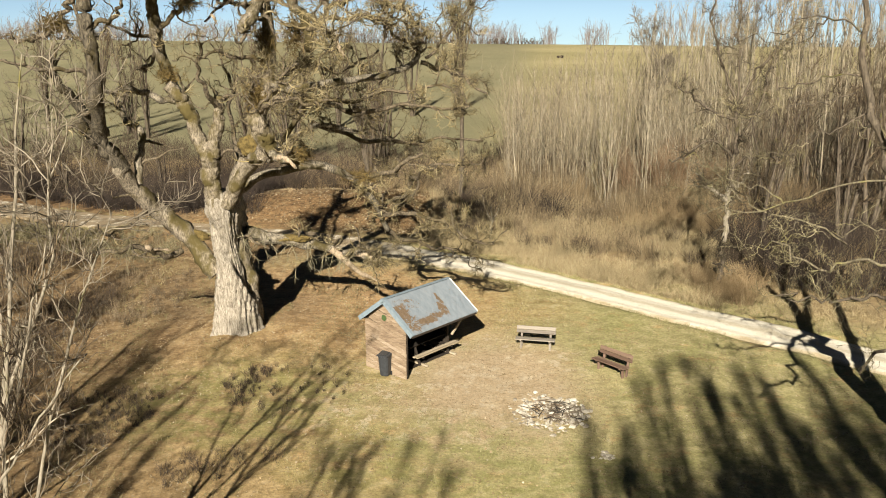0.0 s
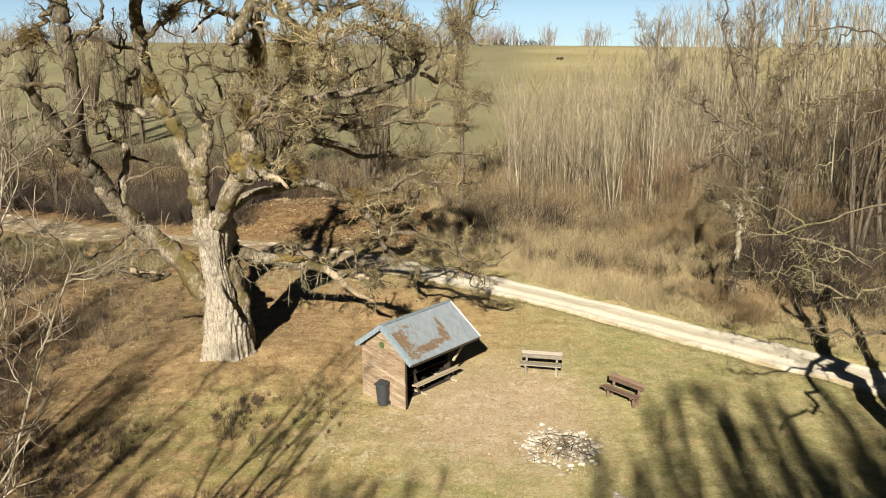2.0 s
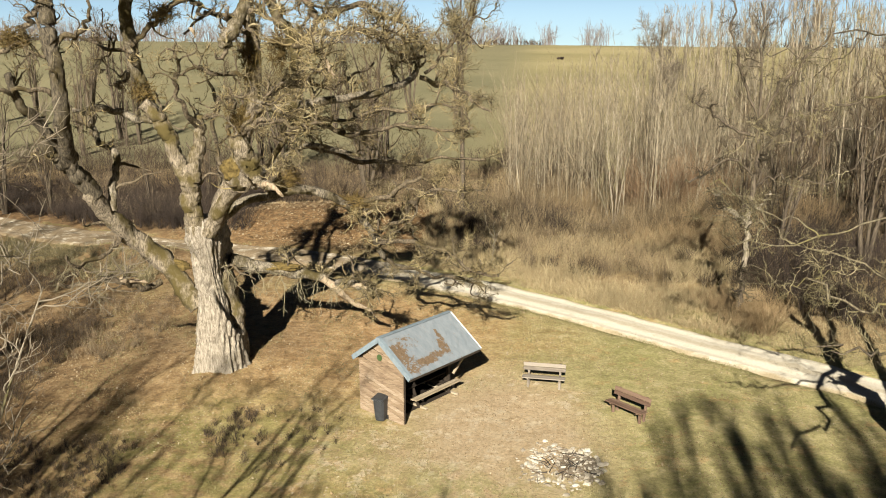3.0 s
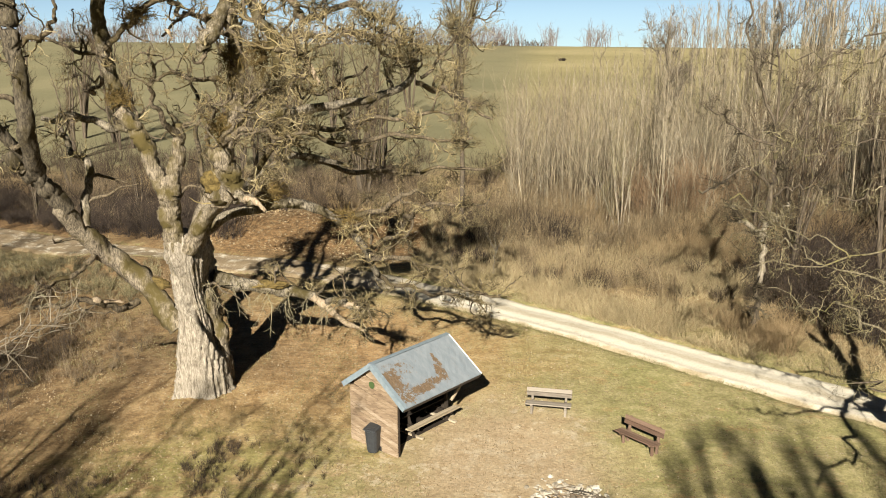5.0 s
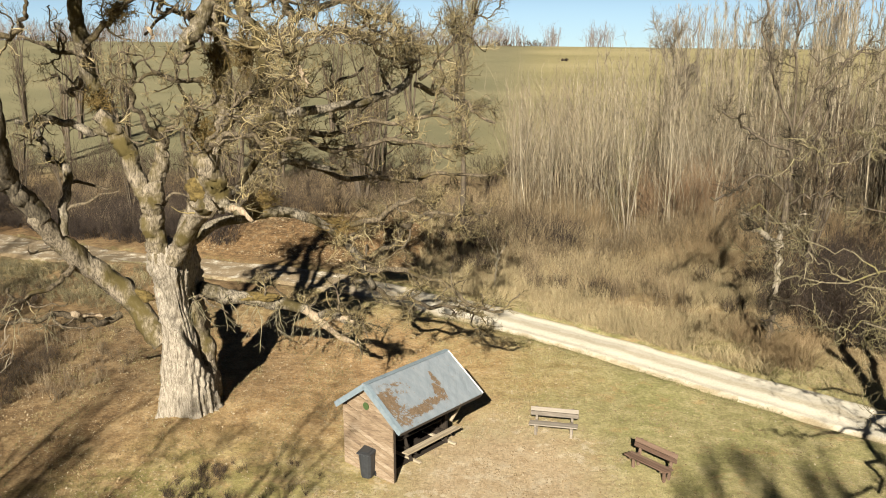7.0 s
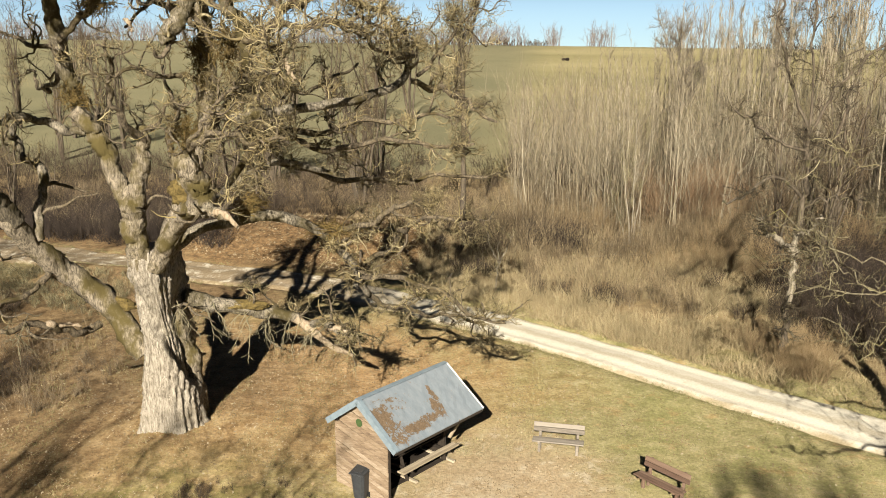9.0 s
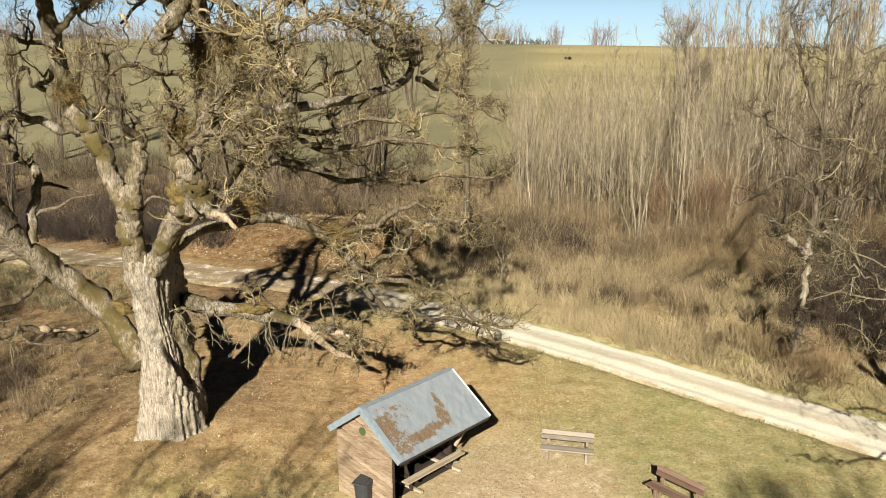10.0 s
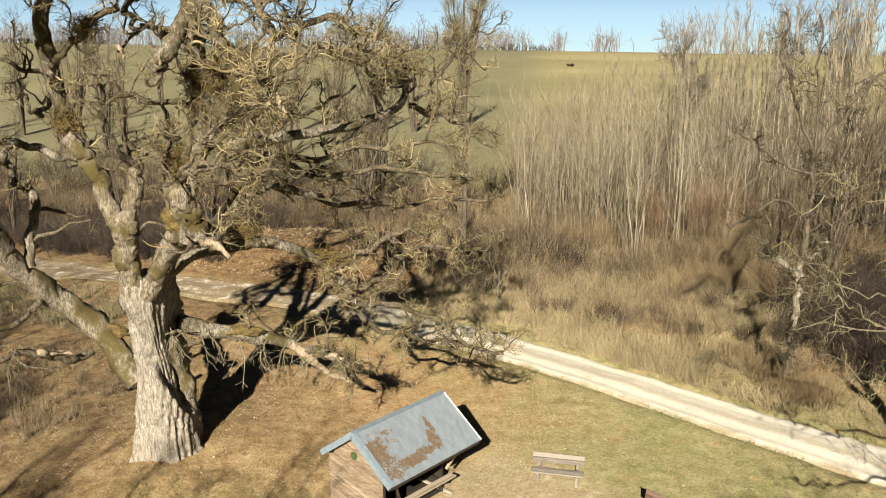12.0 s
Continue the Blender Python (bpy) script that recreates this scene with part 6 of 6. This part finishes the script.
bushes("reddish_scrub", scatter(rng, 420, (-8, 27), (43, 66), lambda x, y, q: (past(x, y) > 4.5) & clumps(x, y, 0.32, 41, 0.1)),
       (0.9, 2.4), 15, BRUSH, "reddish-brown leafless bushes past the track", 92)
bushes("tan_scrub", scatter(rng, 420, (-8, 28), (41, 68), lambda x, y, q: (past(x, y) > 2.0 + 3.0 * (x > 11.0)) & clumps(x, y, 0.4, 46, -0.05)),
       (0.5, 1.5), 16, TAN, "tan leafless bushes and dead stalks past the track", 192)
bushes("hazel_scrub", scatter(rng, 420, (-34, 30), (44, 76), lambda x, y, q: (past(x, y) > 2.5) & clumps(x, y, 0.3, 47, 0.1)),
       (1.2, 3.4), 14, HAZEL, "grey-brown leafless bushes past the track", 193, (0.006, 0.014))
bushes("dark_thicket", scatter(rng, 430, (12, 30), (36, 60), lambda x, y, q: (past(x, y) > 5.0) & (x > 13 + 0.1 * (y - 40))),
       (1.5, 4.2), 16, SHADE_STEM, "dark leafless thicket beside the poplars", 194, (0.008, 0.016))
bushes("poplar_foot_scrub", scatter(rng, 330, (0, 30), (52, 62), lambda x, y, q: (past(x, y) > 5.0) & clumps(x, y, 0.5, 48, -0.4)),
       (1.6, 4.6), 18, BRUSH, "brown bushes at the foot of the poplars", 293, (0.006, 0.013))
bushes("foot_brush", scatter(rng, 200, (4, 26), (50, 60), lambda x, y, q: (past(x, y) > 5.0) & clumps(x, y, 0.35, 49, 0.1)),
       (1.4, 4.2), 18, TAN, "tan leafless bushes at the foot of the poplars", 294, (0.005, 0.011), 0.55)
# next two: dark stems colour in the shaded gaps between bushes
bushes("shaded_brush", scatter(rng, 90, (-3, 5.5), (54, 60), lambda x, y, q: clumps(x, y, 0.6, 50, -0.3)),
       (1.0, 2.4), 18, SHADE_STEM, "near-black brush standing in for the shaded gap before the poplars", 295, (0.007, 0.014))
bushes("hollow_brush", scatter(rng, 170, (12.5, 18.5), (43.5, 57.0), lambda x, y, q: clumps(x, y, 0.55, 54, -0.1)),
       (0.8, 2.0), 16, DARK_STEM, "dark brush with the shade between the bushes in its colour", 298, (0.006, 0.013))
bushes("far_scrub", scatter(rng, 520, (-62, 40), (58, 90), lambda x, y, q: (past(x, y) > 4) & (clumps(x, y, 0.2, 42, -0.2) | (x < -20))),
       (1.4, 4.0), 14, DARK_STEM, "dense leafless brushwood before the field", 93, (0.010, 0.02))
# shadow over this thicket is carried by its blackish stem colour
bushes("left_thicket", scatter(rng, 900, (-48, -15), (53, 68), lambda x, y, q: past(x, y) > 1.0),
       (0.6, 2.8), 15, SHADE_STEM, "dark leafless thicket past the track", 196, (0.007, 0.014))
bushes("bank_brush", scatter(rng, 460, (-30, -11), (41, 51), lambda x, y, q: (x < -17) & (past(x, y) < -4.2) & (past(x, y) > -8.0)),
       (0.3, 1.0), 12, LICHEN_TWIG, "low tangled olive-grey twigs along the near side of the track", 195, (0.004, 0.010), 1.0)
bushes("verge_thicket", scatter(rng, 30, (12.2, 16.5), (39.6, 44.0), lambda x, y, q: past(x, y) > 3.6),
       (1.4, 2.9), 22, DARK_STEM, "dark brown leafless bushes at the foot of the crooked tree", 296, (0.006, 0.013), 0.5, 4)
bushes("verge_bush", scatter(rng, 40, (9.4, 13.2), (38.4, 41.4), lambda x, y, q: past(x, y) > 2.6),
       (0.8, 2.1), 20, TAN, "brown leafless bushes along the track", 297, (0.005, 0.010), 0.5, 4)
bushes("foot_bush", scatter(rng, 26, (9.7, 11.8), (36.5, 38.1), lambda x, y, q: past(x, y) > 1.2),
       (0.8, 1.9), 20, TAN, "tan leafless bushes before the crooked tree", 300, (0.005, 0.010), 0.5, 4)
stalks("dry_reeds", scatter(rng, 30000, (-4, 26), (31, 62), lambda x, y, q: (past(x, y) > 0.0) & (q < np.exp(-past(x, y) / 6.0)) & clumps(x, y, 0.7, 43, -0.25) & ((x < 10.5) | (past(x, y) > 5.0) | (q < 0.03))),
       (0.12, 0.85), (0.006, 0.014), 0.6, STRAW, "pale dry grass along the track", "grass", 94)
stalks("bank_grass", scatter(rng, 9000, (9.5, 24), (24, 42), lambda x, y, q: (past(x, y) > 0.0) & (past(x, y) < 5.4) & clumps(x, y, 0.9, 57, -0.5)),
       (0.06, 0.26), (0.005, 0.011), 0.7, STRAW, "short pale dry grass on the bank past the track", "grass", 195)
bushes("umber_brush", scatter(rng, 80, (-2.0, 11.5), (43.5, 57.0), lambda x, y, q: (past(x, y) > 3.0) & clumps(x, y, 0.8, 58, 0.45)),
       (0.7, 1.7), 20, DARK_STEM, "umber leafless bushes scattered through the dry grass", 301, (0.006, 0.012), 0.6)
stalks("pale_grass", scatter(rng, 11000, (-1.0, 14.0), (44.0, 58.0), lambda x, y, q: (past(x, y) > 2.0) & clumps(x, y, 0.7, 56, 0.25)),
       (0.3, 1.3), (0.007, 0.016), 0.5, STRAW, "pale dead grass among the bushes", "grass", 194)
stalks("young_poplars", scatter(rng, 2900, (1, 44), (57, 94), lambda x, y, q: (x < 0.36 * y + 12) & (q < 0.45 + 0.03 * x)),
       (3.5, 10.5), (0.012, 0.030), 0.04, POPLAR_TWIG, "thicket of slender pale poplar stems", "thicket", 95, 5, 3, 4)
# dark stems chosen to carry the thicket's shadow on the slope
bushes("slope_brush", scatter(rng, 420, (-30, -11.5), (16, 45), lambda x, y, q: (x < -15.5 - 0.1 * np.abs(y - 24)) & clumps(x, y, 0.45, 55, 0.0)),
       (0.5, 1.6), 12, DARK_STEM, "dark leafless brushwood on the slope by the oak", 299, (0.005, 0.011), 0.6)
bushes("left_brush", scatter(rng, 700, (-30, -9), (15, 46), lambda x, y, q: (x < -11.5 - 0.16 * np.abs(y - 22)) & (clumps(x, y, 0.5, 44, 0.0)) & (np.hypot(x + 9.8, y - 31.3) > 4.5)),
       (0.25, 1.1), 9, HAZEL, "thin brown brushwood on the slope by the oak", 96, (0.004, 0.009), 0.6)
bushes("low_brush", scatter(rng, 640, (-17, -4.5), (15, 29), lambda x, y, q: (q < 0.25 + 0.75 * (x < -7.5)) & clumps(x, y, 0.9, 144, 0.1) & (np.hypot(x + 9.8, y - 31.3) > 3)),
       (0.2, 0.8), 9, DARK_STEM, "low brown twigs and dead stalks on the slope", 396, (0.003, 0.007), 0.9)
stalks("grass_tufts", scatter(rng, 52000, (-17, 16), (18, 44), lambda x, y, q: (track_distance(x, y) > 1.4) & clumps(x, y, 1.9, 45, -0.1) & (np.hypot(x - 0.7, (y - 27.3) * 0.7) > 2.6) & (np.hypot(x + 2.2, y - 29.2) > 2.0)),
       (0.04, 0.13), (0.006, 0.012), 0.7, GRASS, "short dry meadow grass", "grass", 97, 2)


def leaf_litter(name, xy, size, material, label, seed):
    rng = np.random.default_rng(seed)
    m = len(xy)
    c = np.stack([xy[:, 0], xy[:, 1], land(xy[:, 0], xy[:, 1]) + 0.012], -1)
    a, s = rng.uniform(0, 6.28, m), rng.uniform(*size, m)
    u = np.stack([np.cos(a), np.sin(a), rng.normal(0, 0.3, m)], -1) * s[:, None]
    v = np.stack([-np.sin(a), np.cos(a), rng.normal(0, 0.3, m)], -1) * s[:, None] * 0.55
    up = np.array([0, 0, 1.0]) * (s * 0.25)[:, None]
    V = np.stack([c - u, c + v + up, c + u, c - v + up], 1).reshape(-1, 3)
    i = np.arange(4 * m).reshape(m, 4)
    F = np.concatenate([i[:, [0, 1, 3]], i[:, [1, 2, 3]]])
    return tagged(new(name, mesh_of(name, V, [F], material)), label, "leaves", kind="stuff")


leaf_litter("leaf_litter", scatter(rng, 40000, (-24, 14), (18, 46), lambda x, y, q: (track_distance(x, y) > 1.6) & (q < 0.35 * clumps(x, y, 1.2, 51, 0.0) + 0.14 + np.exp(-(np.hypot(x + 9, y - 34) / 7) ** 2)) & (np.hypot(x + 2.4, y - 29.2) > 2.0)),
            (0.02, 0.05), LEAVES, "fallen brown oak leaves", 98)

far_xy = np.stack([rng.uniform(-230, 170, 2600), 300 + rng.normal(0, 3, 2600)], -1)
keep = wave(far_xy[:, 0], far_xy[:, 1] * 0, 0.06, 61) > -0.3
stalks("far_hedge", far_xy[keep], (0.8, 2.6), (0.05, 0.12), 0.3, BROWN_TWIG, "low dark hedge along the skyline", "hedge", 99, 4, 3, 5)
leaf_litter("bank_leaves", scatter(rng, 9000, (-20, 0), (50, 62), lambda x, y, q: past(x, y) > 0.5), (0.05, 0.11), LEAVES, "fallen brown leaves on the bank past the track", 198)

FAR_TWIG = stems("far_twigs", [(0.20, 0.165, 0.15), (0.32, 0.27, 0.25), (0.26, 0.21, 0.19), (0.38, 0.33, 0.30)])
wood_xy = np.stack([rng.uniform(-240, 60, 1900), rng.uniform(304, 330, 1900)], -1)
wood_xy = wood_xy[(wood_xy[:, 0] < 2) | (wave(wood_xy[:, 0], wood_xy[:, 0] * 0, 0.25, 72) > 0.1)]
stalks("skyline_wood", wood_xy, (3.0, 9.0), (0.05, 0.11), 0.15, FAR_TWIG, "distant grey leafless wood along the skyline", "wood", 401, 4, 3, 6)
grove_xy = np.stack([rng.uniform(56, 160, 300), rng.uniform(296, 330, 300)], -1)
grove_xy = grove_xy[wave(grove_xy[:, 0], grove_xy[:, 0] * 0, 0.12, 71) > -0.25]
stalks("skyline_grove", grove_xy, (4.0, 16.0), (0.04, 0.10), 0.12, FAR_TWIG, "distant grey leafless grove on the skyline", "wood", 402, 4, 3, 7)
stalks("verge_grass", scatter(rng, 7000, (-30, 24), (18, 58), lambda x, y, q: (np.abs(track_distance(x, y) - np.interp(x, [-27, -18, -9, -3, 4], [2.1, 1.8, 1.65, 1.55, 1.45])) < 0.10 + 0.45 * q * q) & clumps(x, y, 1.6, 145, -0.2)), (0.04, 0.13), (0.005, 0.010), 0.8, GRASS, "dry grass along the edges of the track", "grass", 403, 3)
bare_tree("pale_sapling", at(7.7, 56.2), "slender pale leafless sapling with several stems in the scrub", [
    ([(0, 0, 0), (-0.2, 0, 2.4), (-0.6, 0, 5.0), (-0.7, 0, 7.4)], 0.05, 0.012), ([(0.1, 0, 0), (0.3, 0, 2.4), (0.7, 0.1, 4.8), (0.9, 0.1, 7.0)], 0.05, 0.012),
    ([(0, 0.1, 0), (0.1, 0.1, 3.0), (0.0, 0.1, 6.0), (0.2, 0.1, 8.2)], 0.045, 0.012), ([(-0.1, 0.1, 0), (-0.7, 0.1, 2.0), (-1.3, 0.1, 4.0)], 0.035, 0.01)], PALE_BARK, LICHEN_TWIG, 501, (12, 6, 2), ((0.5, 1.5), (0.3, 0.8), (0.15, 0.4)), 0.25, (18, 45))
RUST = stems("rust_stems", [(0.18, 0.11, 0.062), (0.43, 0.285, 0.165), (0.30, 0.19, 0.11), (0.54, 0.385, 0.235)])
bushes("rusty_bush", scatter(rng, 9, (11.8, 14.6), (60.5, 62.5), lambda x, y, q: q < 2), (5.2, 7.2), 110, RUST, "tall reddish leafless bush before the poplars", 502, (0.006, 0.012), 0.5, 4)
bushes("field_bush", scatter(rng, 3, (15.0, 16.0), (225, 226), lambda x, y, q: q < 2), (0.9, 1.6), 60, SHADE_STEM, "small dark bush alone in the field", 503, (0.03, 0.06), 0.7, 4)
bare_tree("pale_sapling", at(0.1, 47.3), "small forked pale sapling at the edge of the scrub", [
    ([(0, 0, 0), (0.05, 0, 0.9), (0.15, 0, 1.6), (0.1, 0, 2.6)], 0.035, 0.01), ([(0.1, 0, 1.3), (0.4, 0, 2.0), (0.8, 0.1, 2.8)], 0.025, 0.01),
    ([(0.12, 0, 1.5), (-0.25, 0.1, 2.2), (-0.4, 0.1, 3.0)], 0.022, 0.01)], PALE_BARK, LICHEN_TWIG, 505, (5, 4, 0), ((0.3, 0.9), (0.2, 0.5), (0.1, 0.3)), 0.15, (20, 55))
rg = np.random.default_rng(61)
heap = base("cut_branches", at(7.6, 54.6, 0.05), "heap of pale cut branches lying at the foot of the sapling", "branches")
for k in range(40):
    a, ln = rg.uniform(0, 3.14), rg.uniform(0.8, 2.6)
    c = np.array([rg.normal(0, 1.7), rg.normal(0, 0.9), rg.uniform(0.05, 0.5)])
    d = np.array([math.cos(a), 0.6 * math.sin(a), rg.uniform(-0.08, 0.12)]) * ln / 2
    P, R = lines([([c - d, c + 0.08 * rg.normal(size=3), c + d], rg.uniform(0.015, 0.035), 0.01)], 6, rg, 0.04)
    tube_object("cut_branch", [(P, R, 5)], PALE_BARK, heap)
